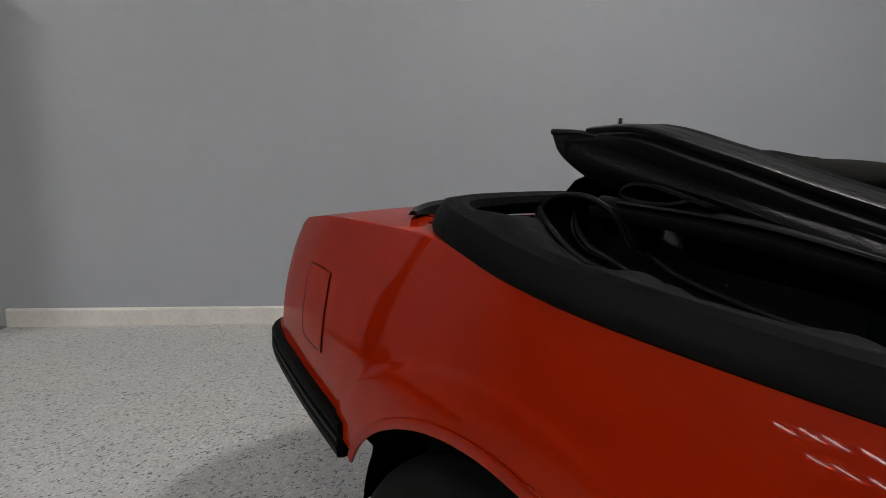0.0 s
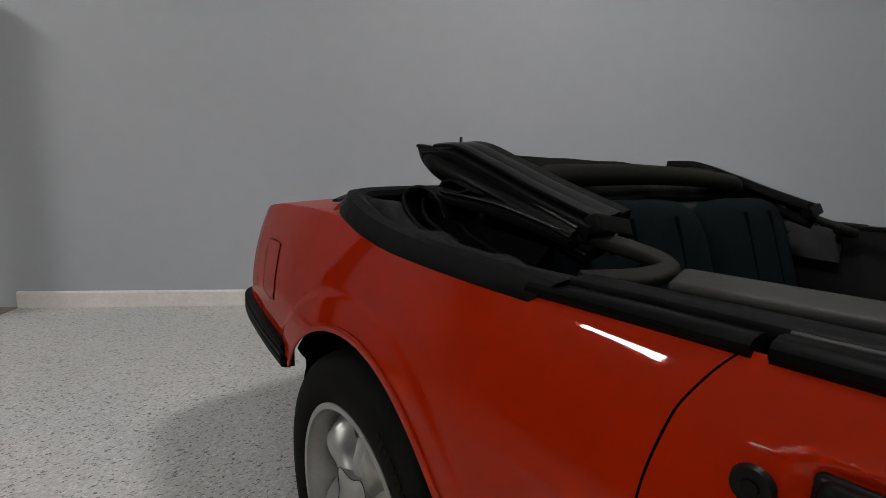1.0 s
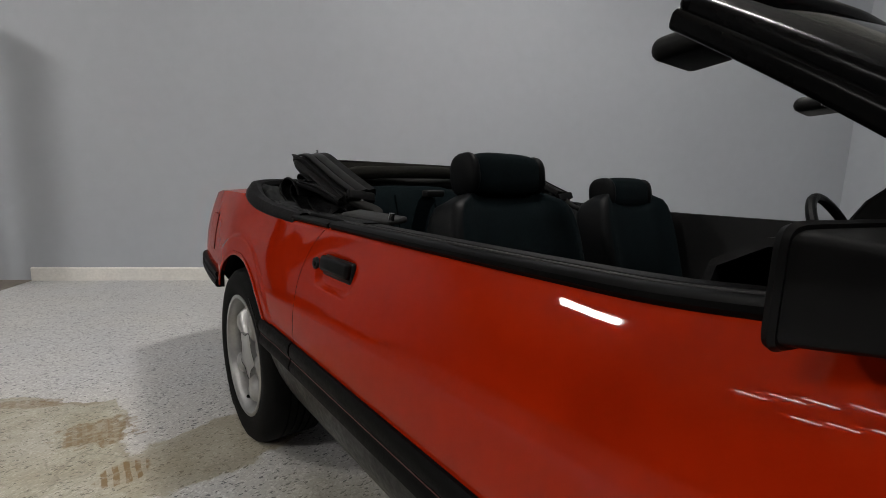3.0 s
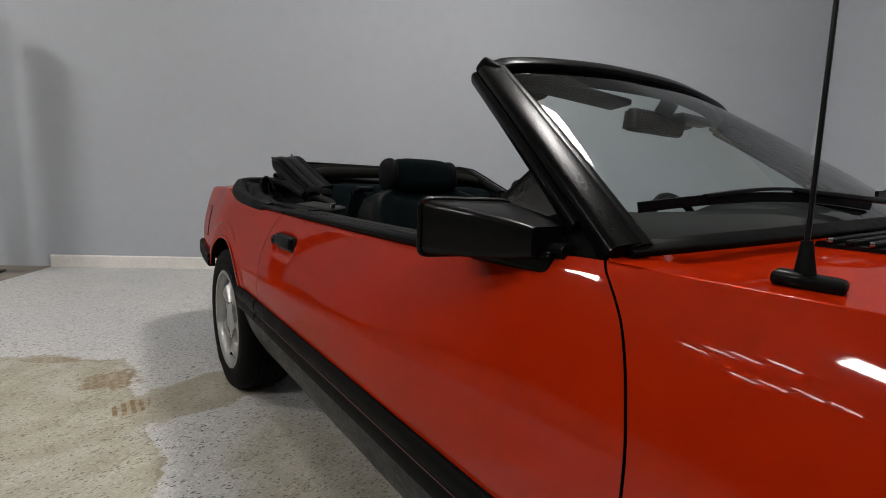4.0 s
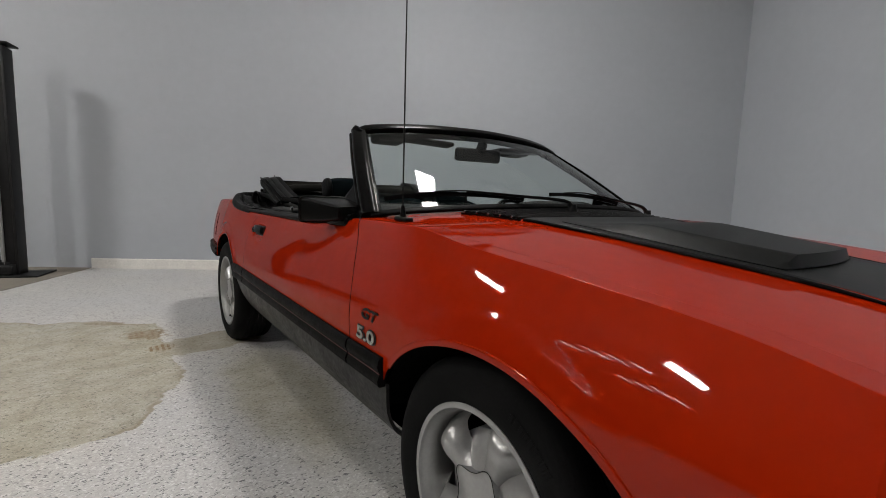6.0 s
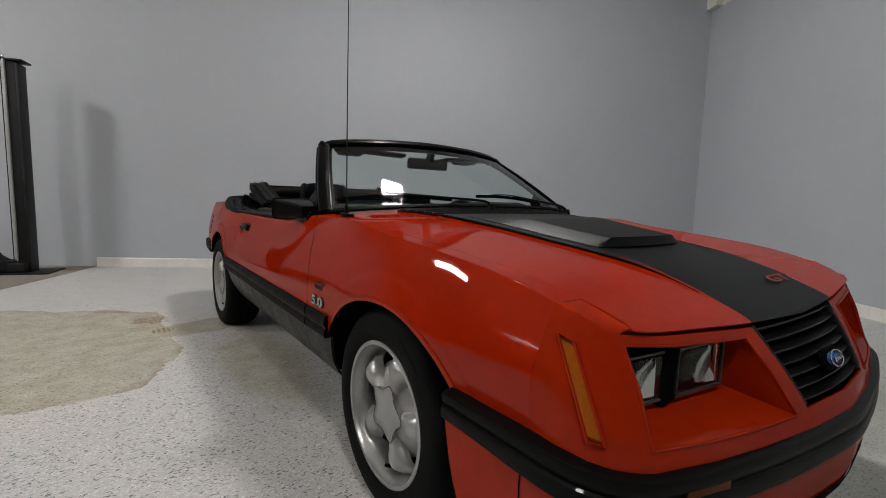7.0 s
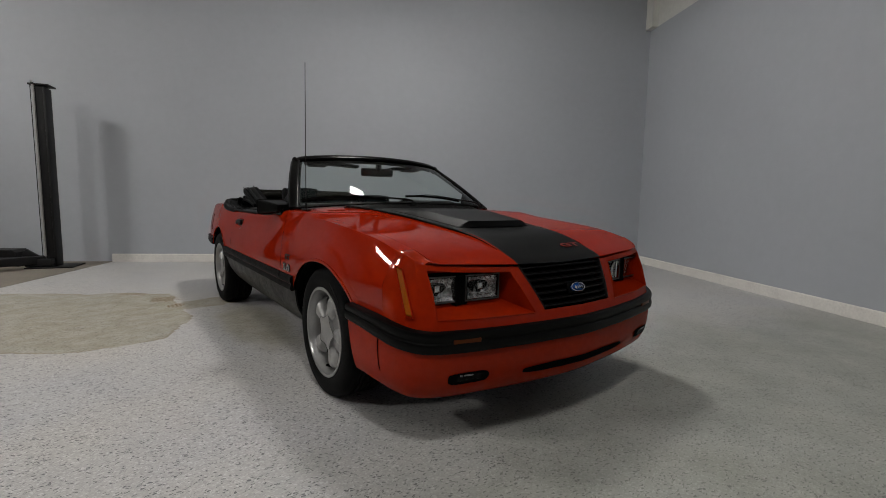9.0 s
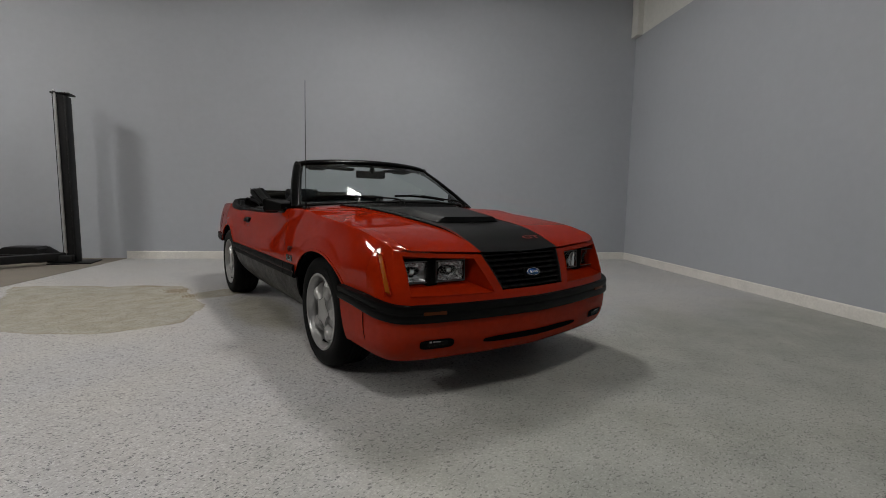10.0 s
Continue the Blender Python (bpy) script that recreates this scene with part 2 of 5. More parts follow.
REFLECTOR = material("lamp_reflector", (0.66, 0.67, 0.68), rough=0.24, metal=0.75, bump=0.5, bscale=40, rvar=0.08, scale=40)
WINDSCREEN = glass_material("windscreen_glass", (0.78, 0.86, 0.84), 1.36)
BLUE = material("blue_enamel", (0.012, 0.06, 0.22), rough=0.25, coat=0.6)
DECALBLACK = material("black_decal", (0.006, 0.005, 0.005), rough=0.45, var=0.2, spec=0.08)
STRIPERED = material("dark_red_stripe", (0.075, 0.007, 0.005), rough=0.5)
DECALRED = material("dark_red_decal", (0.20, 0.014, 0.008), rough=0.45, var=0.1)
MIRROR = material("mirror_silver", (0.85, 0.85, 0.85), rough=0.02, metal=1.0)
LIFTBLACK = material("black_powder_coat", (0.007, 0.007, 0.0075), rough=0.5, var=0.3, scale=5, bump=0.05, bscale=120, spec=0.25)
WHITESTRIP = material("pale_galvanised_strip", (0.30, 0.30, 0.295), rough=0.5, metal=0.2, var=0.15, scale=12)
BASEBOARD = material("white_baseboard", (0.68, 0.66, 0.62), rough=0.55, var=0.10, scale=5, bump=0.05, bscale=60)
UPPERWALL = material("white_upper_wall", (0.62, 0.62, 0.58), rough=0.7, var=0.06, scale=2, bump=0.04, bscale=80)
CEILING = material("white_ceiling_panel", (0.72, 0.72, 0.71), rough=0.8, var=0.05, scale=2)
TUBE = material("lamp_tube", (1.0, 0.97, 0.93), rough=0.5, emit=165.0)
FARTUBE = material("dim_lamp_tube", (1.0, 0.97, 0.93), rough=0.5, emit=22.0)
NEARTUBE = material("aged_lamp_tube", (1.0, 0.97, 0.93), rough=0.5, emit=120.0)
MIDTUBE = material("softer_lamp_tube", (1.0, 0.97, 0.93), rough=0.5, emit=70.0)
HOUSING = material("white_lamp_housing", (0.7, 0.7, 0.7), rough=0.4)


def wall_material():
    m = material("grey_wall_paint", (0.366, 0.385, 0.414), rough=0.62, var=0.035, scale=1.1, bump=0.10, bscale=170, rvar=0.08)
    return m


WALL = wall_material()
# wall grey darkened for the unseen walls, so the car's gloss reflects less light
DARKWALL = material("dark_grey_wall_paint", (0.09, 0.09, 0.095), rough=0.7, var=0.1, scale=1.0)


def floor_material():
    """Grey epoxy with pale and dark flakes, worn beige in one patch with a ragged edge and brown marks."""
    m = bpy.data.materials.new("flake_epoxy_floor")
    m.use_nodes = True
    nt = m.node_tree
    L, N = nt.links.new, nt.nodes.new
    b = nt.nodes["Principled BSDF"]
    tc = N("ShaderNodeTexCoord")

    def noise_tex(scale, detail=4):
        n = N("ShaderNodeTexNoise")
        n.inputs["Scale"].default_value, n.inputs["Detail"].default_value = scale, detail
        L(tc.outputs["Object"], n.inputs["Vector"])
        return n

    def math_node(op, a, bb=None):
        n = N("ShaderNodeMath")
        n.operation = op
        for i, v in ((0, a), (1, bb)):
            if v is None:
                continue
            if isinstance(v, (int, float)):
                n.inputs[i].default_value = v
            else:
                L(v, n.inputs[i])
        return n.outputs[0]

    def ramp(fac, *stops):
        r = N("ShaderNodeValToRGB")
        el = r.color_ramp.elements
        el[0].position, el[0].color = stops[0][0], (*stops[0][1], 1)
        el[1].position, el[1].color = stops[-1][0], (*stops[-1][1], 1)
        for p, c in stops[1:-1]:
            e = el.new(p)
            e.color = (*c, 1)
        L(fac, r.inputs[0])
        return r.outputs[0]

    def mix(fac, a, bb, mode="MIX"):
        n = N("ShaderNodeMix")
        n.data_type, n.blend_type = "RGBA", mode
        if isinstance(fac, (int, float)):
            n.inputs[0].default_value = fac
        else:
            L(fac, n.inputs[0])
        for i, v in ((6, a), (7, bb)):
            if isinstance(v, tuple):
                n.inputs[i].default_value = (*v, 1)
            else:
                L(v, n.inputs[i])
        return n.outputs[2]

    def range_of(v, lo, hi):
        r = N("ShaderNodeMapRange")
        r.interpolation_type = "SMOOTHSTEP"
        r.inputs["From Min"].default_value, r.inputs["From Max"].default_value = lo, hi
        L(v, r.inputs["Value"])
        return r.outputs[0]

    def reach(x, y, rx, ry, turn, ragged, scale):
        """Distance from a ragged ellipse's middle: 1 on its edge."""
        mp = N("ShaderNodeMapping")
        mp.vector_type = "TEXTURE"
        mp.inputs["Location"].default_value = (x, y, 0)
        mp.inputs["Rotation"].default_value = (0, 0, radians(turn))
        mp.inputs["Scale"].default_value = (rx, ry, 1)
        L(tc.outputs["Object"], mp.inputs["Vector"])
        ln = N("ShaderNodeVectorMath")
        ln.operation = "LENGTH"
        L(mp.outputs[0], ln.inputs[0])
        nz = noise_tex(scale, 9)
        nz.inputs["Roughness"].default_value = 0.62
        return math_node("ADD", ln.outputs["Value"], math_node("MULTIPLY", math_node("SUBTRACT", nz.outputs["Fac"], 0.5), ragged))

    def blob(x, y, rx, ry, turn, edge, ragged, scale):
        return range_of(reach(x, y, rx, ry, turn, ragged, scale), 1.0, 1.0 - edge)

    flake = N("ShaderNodeTexVoronoi")
    flake.inputs["Scale"].default_value = 150
    L(tc.outputs["Object"], flake.inputs["Vector"])
    cells = ramp(flake.outputs["Color"], (0.0, (0.32, 0.318, 0.316)), (0.2, (0.435, 0.430, 0.426)), (0.6, (0.495, 0.490, 0.482)), (1.0, (0.58, 0.574, 0.560)))

    def chips(sx, sy, turn, size, share, seed):
        """Scattered curved slivers: 1 inside a chip, 0 outside."""
        mp = N("ShaderNodeMapping")
        mp.inputs["Location"].default_value = (seed, seed * 1.7, 0)
        mp.inputs["Rotation"].default_value = (0, 0, radians(turn))
        mp.inputs["Scale"].default_value = (sx, sy, 1)
        wob = N("ShaderNodeVectorMath")
        wob.operation = "ADD"
        nz = N("ShaderNodeTexNoise")
        nz.inputs["Scale"].default_value = 60
        nz.inputs["Detail"].default_value = 1
        L(tc.outputs["Object"], nz.inputs["Vector"])
        sc = N("ShaderNodeVectorMath")
        sc.operation = "SCALE"
        sc.inputs["Scale"].default_value = 0.022
        L(nz.outputs["Color"], sc.inputs[0])
        L(tc.outputs["Object"], wob.inputs[0])
        L(sc.outputs[0], wob.inputs[1])
        L(wob.outputs[0], mp.inputs["Vector"])
        v = N("ShaderNodeTexVoronoi")
        v.inputs["Scale"].default_value = 1.0
        L(mp.outputs[0], v.inputs["Vector"])
        keep = math_node("LESS_THAN", v.outputs["Color"], share)
        return math_node("MULTIPLY", math_node("LESS_THAN", v.outputs["Distance"], size), keep)

    def most(*fs):
        out = fs[0]
        for f in fs[1:]:
            out = math_node("MAXIMUM", out, f)
        return out
    dk = most(chips(40, 110, 25, 0.26, 0.34, 0.0), chips(40, 110, 78, 0.25, 0.34, 3.0), chips(40, 110, 128, 0.26, 0.34, 11.0), chips(40, 110, 165, 0.25, 0.34, 17.0))
    lt = most(chips(54, 112, 50, 0.28, 0.42, 5.0), chips(54, 112, 105, 0.27, 0.42, 8.0), chips(54, 112, 0, 0.28, 0.42, 23.0))
    base = mix(math_node("MULTIPLY", lt, 0.70), cells, (0.70, 0.70, 0.70))
    base = mix(math_node("MULTIPLY", dk, 0.9), base, (0.10, 0.10, 0.11))
    tone = ramp(noise_tex(1.3, 5).outputs["Fac"], (0.3, (0.91, 0.92, 0.95)), (0.7, (1.0, 0.985, 0.955)))
    base = mix(1.0, base, tone, "MULTIPLY")

    def beyond(x, y, turn):
        """Distance past a straight edge through (x, y) whose outward side faces turn degrees."""
        d = N("ShaderNodeVectorMath")
        d.operation = "DOT_PRODUCT"
        c, sn = math.cos(radians(turn)), math.sin(radians(turn))
        L(tc.outputs["Object"], d.inputs[0])
        d.inputs[1].default_value = (c, sn, 0)
        return math_node("SUBTRACT", d.outputs["Value"], x * c + y * sn)
    far = most(beyond(-1.60, 3.36, 61), beyond(-1.20, 2.40, 2), beyond(-1.33, 1.66, -22), beyond(-1.60, 1.42, -80), beyond(-2.20, 1.60, -128), beyond(-2.75, 2.6, 180))
    ragged = noise_tex(2.3, 9)
    ragged.inputs["Roughness"].default_value = 0.60
    far = math_node("ADD", far, math_node("MULTIPLY", math_node("SUBTRACT", ragged.outputs["Fac"], 0.5), 0.34))
    far = math_node("ADD", far, 1.0)
    patch = range_of(far, 1.0, 0.988)
    beige = mix(0.34, base, (0.34, 0.315, 0.225))
    worn = mix(1.0, beige, ramp(noise_tex(7, 7).outputs["Fac"], (0.35, (0.72, 0.68, 0.56)), (0.65, (0.93, 0.91, 0.84))), "MULTIPLY")
    veins = N("ShaderNodeTexVoronoi")
    veins.feature = "DISTANCE_TO_EDGE"
    veins.inputs["Scale"].default_value = 5.5
    vn = N("ShaderNodeVectorMath")
    vn.operation = "ADD"
    vs = N("ShaderNodeVectorMath")
    vs.operation = "SCALE"
    vs.inputs["Scale"].default_value = 0.22
    L(noise_tex(6, 4).outputs["Color"], vs.inputs[0])
    L(tc.outputs["Object"], vn.inputs[0])
    L(vs.outputs[0], vn.inputs[1])
    L(vn.outputs[0], veins.inputs["Vector"])
    crack = math_node("MULTIPLY", range_of(veins.outputs["Distance"], 0.030, 0.0), range_of(noise_tex(3.1, 3).outputs["Fac"], 0.50, 0.62))
    worn = mix(math_node("MULTIPLY", crack, 0.55), worn, (0.17, 0.15, 0.11))
    base = mix(math_node("MULTIPLY", patch, 0.95), base, worn)
    rim = math_node("MULTIPLY", range_of(far, 1.006, 1.0), range_of(far, 0.970, 0.997))
    base = mix(math_node("MULTIPLY", rim, math_node("MULTIPLY", range_of(noise_tex(4, 4).outputs["Fac"], 0.40, 0.60), 0.75)), base, (0.21, 0.165, 0.095))
    band = range_of(reach(-0.98, 2.52, 0.34, 0.20, 10, 1.0, 5), 1.0, 0.90)
    base = mix(math_node("MULTIPLY", band, 0.9), base, mix(0.35, worn, (0.24, 0.19, 0.105)))
    # worn tone beside the sill, doubling as the sill's soft shadow on the floor
    sill_wear_shade = range_of(reach(-0.80, 1.55, 0.30, 0.95, 0, 0.8, 3), 1.0, 0.5)
    base = mix(math_node("MULTIPLY", sill_wear_shade, 0.85), base, worn)
    # darker, greener tone over the floor ahead of the car
    front_tone = range_of(reach(1.2, -2.4, 4.2, 2.5, 5, 0.7, 1.1), 1.05, 0.6)
    base = mix(math_node("MULTIPLY", front_tone, 0.82), base, mix(1.0, mix(0.55, base, (0.30, 0.31, 0.275)), ramp(noise_tex(3.5, 6).outputs["Fac"], (0.35, (0.68, 0.70, 0.64)), (0.65, (0.90, 0.91, 0.86))), "MULTIPLY"))
    for x, y, rx, ry, tu, st, rag, bars in ((-1.25, 2.53, 0.085, 0.070, 20, 0.90, 0.7, 0.80), (-1.31, 2.87, 0.14, 0.11, -35, 0.75, 2.4, 0.25), (-1.53, 3.29, 0.17, 0.04, -28, 0.55, 1.5, 0.2)):
        br = blob(x, y, rx, ry, tu, 0.14, rag, 16)
        ribs = N("ShaderNodeTexWave")
        ribs.inputs["Scale"].default_value, ribs.inputs["Distortion"].default_value, ribs.inputs["Detail"].default_value = 10.0, 1.6, 2
        L(tc.outputs["Object"], ribs.inputs["Vector"])
        flaky = range_of(noise_tex(38, 5).outputs["Fac"], 0.62, 0.46)
        br = math_node("MULTIPLY", br, math_node("ADD", 1 - bars, math_node("MULTIPLY", range_of(ribs.outputs["Fac"], 0.35, 0.6), bars)))
        br = math_node("MULTIPLY", br, math_node("ADD", 0.45, math_node("MULTIPLY", flaky, 0.55)))
        base = mix(math_node("MULTIPLY", br, st), base, (0.17, 0.10, 0.03))
    L(base, b.inputs["Base Color"])
    rr = N("ShaderNodeMapRange")
    rr.inputs["To Min"].default_value, rr.inputs["To Max"].default_value = 0.34, 0.62
    L(noise_tex(2.2, 5).outputs["Fac"], rr.inputs["Value"])
    L(math_node("ADD", rr.outputs[0], math_node("MULTIPLY", patch, 0.15)), b.inputs["Roughness"])
    bp = N("ShaderNodeBump")
    bp.inputs["Strength"].default_value, bp.inputs["Distance"].default_value = 0.3, 0.004
    L(math_node("ADD", noise_tex(140, 3).outputs["Fac"], math_node("MULTIPLY", dk, -0.5)), bp.inputs["Height"])
    L(bp.outputs[0], b.inputs["Normal"])
    return m


FLOOR = floor_material()
CONCRETE = material("bare_brown_concrete", (0.20, 0.175, 0.145), rough=0.7, var=0.22, scale=2.5, bump=0.15, bscale=90, rvar=0.1)

# ---------------------------------------------------------------- the room
ROOMW, ROOMD, WT = 32.0, 15.0, 0.2
side_m = room_m @ pose(0, 0, 0, 0, 0, -0.6)     # the side wall stands not quite square to the back wall


def room_slab(name, x0, x1, y0, y1, z0, z1, mat, label, category, m=None):
    vf = box(x1 - x0, y1 - y0, z1 - z0, ((x0 + x1) / 2, (y0 + y1) / 2, (z0 + z1) / 2))
    ob = shape(name, vf, mat, smooth=False, m=m or room_m)
    return tagged(ob, label, category, kind="structure")


WTOP = 3.735
room_slab("wall_north", -ROOMW, 0.0, 0, WT, 0, CEIL, WALL, "tall matt grey painted garage wall", "wall")
room_slab("wall_east", 0, WT, -ROOMD - 0.2, 0.0, 0, WTOP, WALL, "smooth grey painted garage side wall", "wall", side_m)
room_slab("wall_east_upper", 0.004, WT + 0.1, -ROOMD, 0, WTOP, CEIL, UPPERWALL, "white painted band of wall above the grey", "wall", side_m)
# the two unseen walls, kept dark to hold down reflections in the paint
room_slab("wall_west", -ROOMW - WT, -ROOMW, -ROOMD, WT, 0, CEIL, DARKWALL, "unseen garage end wall, darkened to deepen paint reflections", "wall")
room_slab("wall_south", -ROOMW - WT, WT, -ROOMD - WT, -ROOMD, 0, CEIL, DARKWALL, "unseen garage wall behind the viewer, darkened to deepen paint reflections", "wall")
room_slab("ceiling", -ROOMW - WT, WT, -ROOMD - WT, WT, CEIL, CEIL + 0.15, CEILING, "plain pale garage ceiling", "ceiling")
room_slab("trim", -0.09, 0.002, -0.20, -0.004, WTOP, CEIL - 0.004, UPPERWALL, "white boxed corner post above the side wall", "trim", side_m)
ground = room_slab("floor", -ROOMW, 0, -ROOMD, 0, -0.2, 0.0, FLOOR, "grey flaked epoxy garage floor with a worn beige patch", "floor")
ground.matrix_basis = Matrix.Identity(4)
ground.data.transform(room_m)

# bare concrete bay beside the epoxy, its edge running in from the end of the baseboard
EDGE = room_m.inverted() @ Vector((-1.686, 6.104, 0))


def concrete_bay():
    x1, dx = EDGE.x, -0.018
    pts = [(x1, -0.001), (x1 - dx * ROOMD - 0.1, -ROOMD + 0.01), (-ROOMW + 0.01, -ROOMD + 0.01), (-ROOMW + 0.01, -0.001)]
    v = [(x, y, z) for z in (0.0, 0.004) for x, y in pts]
    return v, [(4, 7, 6, 5), (0, 1, 5, 4), (1, 2, 6, 5), (2, 3, 7, 6), (3, 0, 4, 7)]


tagged(shape("pavement", concrete_bay(), CONCRETE, smooth=False, m=room_m), "bare brown concrete bay beside the epoxy", "floor", kind="structure")


def baseboard_prof(h):
    return [(0, 0.0), (0.018, 0.0), (0.018, h - 0.012), (0.012, h), (0, h)]


def baseboard(name, a, b, m, mat=BASEBOARD):
    """A board along the wall from a to b (room coordinates), its face towards the room."""
    a, b = Vector((*a, 0)), Vector((*b, 0))
    ob = shape(name, sweep([a, b], baseboard_prof(0.118)), mat, smooth=False, m=m)
    tagged(ob, "white wooden baseboard with scuffs", "baseboard", kind="structure")


baseboard("baseboard", (EDGE.x, -0.001), (-0.02, -0.001), room_m)
baseboard("baseboard", (-0.001, -0.02), (-0.001, -ROOMD), side_m)


# lamps of the ceiling: housings with tubes, each with its own light
def lamp_fixture(x, y, turn, share, tube):
    p = at_room(x, y, CEIL - 0.55)
    t = thing("ceiling_light", "white high-bay fixture with bright tubes", "ceiling light", pose(p.x, p.y, p.z, 0, 0, ROOM + turn), group="ceiling lights")
    part("housing", rbox(0.94, 0.46, 0.05, 0.012), HOUSING, t, "white reflector housing")
    for i in range(4):
        bm = bmesh.new()
        bmesh.ops.create_cone(bm, cap_ends=True, segments=10, radius1=0.014, radius2=0.014, depth=0.87, matrix=pose(0, -0.165 + 0.11 * i, -0.045, 0, 90, 0))
        part("tube", bm, tube, t, "bright white tube")
    for sx in (-0.36, 0.36):
        bm = bmesh.new()
        bmesh.ops.create_cone(bm, cap_ends=True, segments=6, radius1=0.004, radius2=0.004, depth=0.52, matrix=pose(sx, 0, 0.285))
        part("hanger", bm, DARKMETAL, t)
    la = bpy.data.lights.new("lamp", "AREA")
    la.shape, la.size, la.size_y, la.energy = "RECTANGLE", 0.87, 0.40, LAMP_WATTS * share
    la.color = (1.0, 0.975, 0.94)
    ob = new("lamp", la)
    ob.parent, ob.matrix_basis = t, pose(0, 0, -0.068)


def strip_light(x, y):
    """A short single-tube batten under the ceiling, dim."""
    p = at_room(x, y, CEIL - 0.57)
    t = thing("strip_light", "short white batten with one dim tube", "strip light", pose(p.x, p.y, p.z, 0, 0, ROOM + 90), group="strip lights")
    part("batten", rbox(0.50, 0.06, 0.05, 0.008), HOUSING, t, "white batten housing")
    bm = bmesh.new()
    bmesh.ops.create_cone(bm, cap_ends=True, segments=10, radius1=0.014, radius2=0.014, depth=0.46, matrix=pose(0, 0, -0.042, 0, 90, 0))
    part("tube", bm, FARTUBE, t, "dim white tube")
    for sx in (-0.18, 0.18):
        bm = bmesh.new()
        bmesh.ops.create_cone(bm, cap_ends=True, segments=6, radius1=0.004, radius2=0.004, depth=0.54, matrix=pose(sx, 0, 0.295))
        part("hanger", bm, DARKMETAL, t)


for col_x, row_y, share, tube in ((-4.0, -2.75, .9, NEARTUBE), (-11.1, -2.8, 1.1, TUBE), (-10.6, -7.0, 1.6, TUBE), (-4.2, -7.6, .9, MIDTUBE)):
    lamp_fixture(col_x, row_y, 90, share, tube)
for col_x, row_y in ((-13.6, -5.40), (-13.0, -5.70), (-12.6, -6.00), (-12.1, -6.40), (-14.5, -6.50), (-14.0, -6.85), (-13.4, -7.20), (-13.2, -7.70)):
    strip_light(col_x, row_y)

# ---------------------------------------------------------------- the car: y runs back from the front axle, x = 0 is its middle
car = thing("convertible_car", "red two-door convertible with black trim and folded black top", "car")
W = crv((-.66, .832), (-.4, .862), (0, .880), (.6, .885), (1.5, .886), (2.2, .882), (2.7, .871), (3.1, .840), (3.4, .804), (3.55, .780))
WS = crv((-.60, .772), (-.3, .790), (.1, .803), (.43, .808), (.66, .808), (1.0, .806), (1.4, .804), (2.0, .801), (2.15, .805), (2.3, .812), (2.5, .806), (2.85, .783), (3.36, .752), (3.5, .738))
ZS = crv((-.82, .712), (-.72, .755), (-.60, .788), (-.43, .826), (-.2, .853), (.1, .881), (.35, .910), (.64, .910), (1.1, .871), (1.5, .867), (2.0, .866), (2.2, .867), (2.45, .877), (2.65, .897), (2.8, .914), (3.15, .910), (3.33, .894), (3.41, .862))
ZC = crv((-.82, .712), (-.72, .752), (-.6, .790), (-.45, .822), (-.2, .856), (.1, .897), (.42, .930), (.7, .948), (2.9, .952), (3.2, .938), (3.42, .905))
YF, YR, ZAX = 0.0, 2.553, 0.325      # axles
YM = crv((-.6, .645), (-.3, .648), (0, .665), (.3, .672), (.6, .60), (.9, .60))      # height of the widest line
ROUND = crv((-.6, 1.30), (-.3, 1.32), (0, 1.55), (.3, 1.42), (.6, 1.9), (.9, 1.9))     # how late the side turns in above it


def arch(y):
    """Height of the wheel opening's edge over y, or 0 outside it."""
    z = 0.0
    for yc, a, top in ((-.035, .422, .690), (2.520, .390, .708)):
        d = abs(y - yc) / a
        if d < 1:
            z = max(z, .36 + (top - .36) * math.sqrt(1 - d * d))
    return z


def side_w(y, z):
    """Half width of the body side."""
    w, ws, zs = W(y), WS(y), ZS(y)
    ym = YM(max(-.6, min(.9, y)))
    if z >= ym:
        s = min(1.0, (z - ym) / (zs - ym))
        k = w - (w - ws) * s ** ROUND(max(-.6, min(.9, y))) - (.006 * max(0, (z - zs) / .016 + 1) ** 2 if .6 < y < 2.2 else 0)
    else:
        k = w - .032 * ((ym - z) / .4) ** 1.5
    for yc, zc, a, b, d, e in ((-.035, .30, .470, .470, .004, .002), (2.545, .31, .490, .468, .003, .0035)):
        r = math.hypot((y - yc) / a, (z - zc) / b)
        k += (e * sstep(1, .968, r) + d * min(1, max(0, (1 - r) / .2))) * sstep(.45, .6, r)
    return k


def top_z(y, w):
    ws = WS(y)
    t = min(1.0, w / ws)
    return ZS(y) + (ZC(y) - ZS(y)) * (1 - t ** 2.4)


def door_skin(y, z):
    """The door's outside, sunk round the handle."""
    e = (abs(y - 1.774) / .088) ** 4 + (abs(z - .772) / .037) ** 4
    return side_w(y, z) - .010 * sstep(1.7, .30, e)


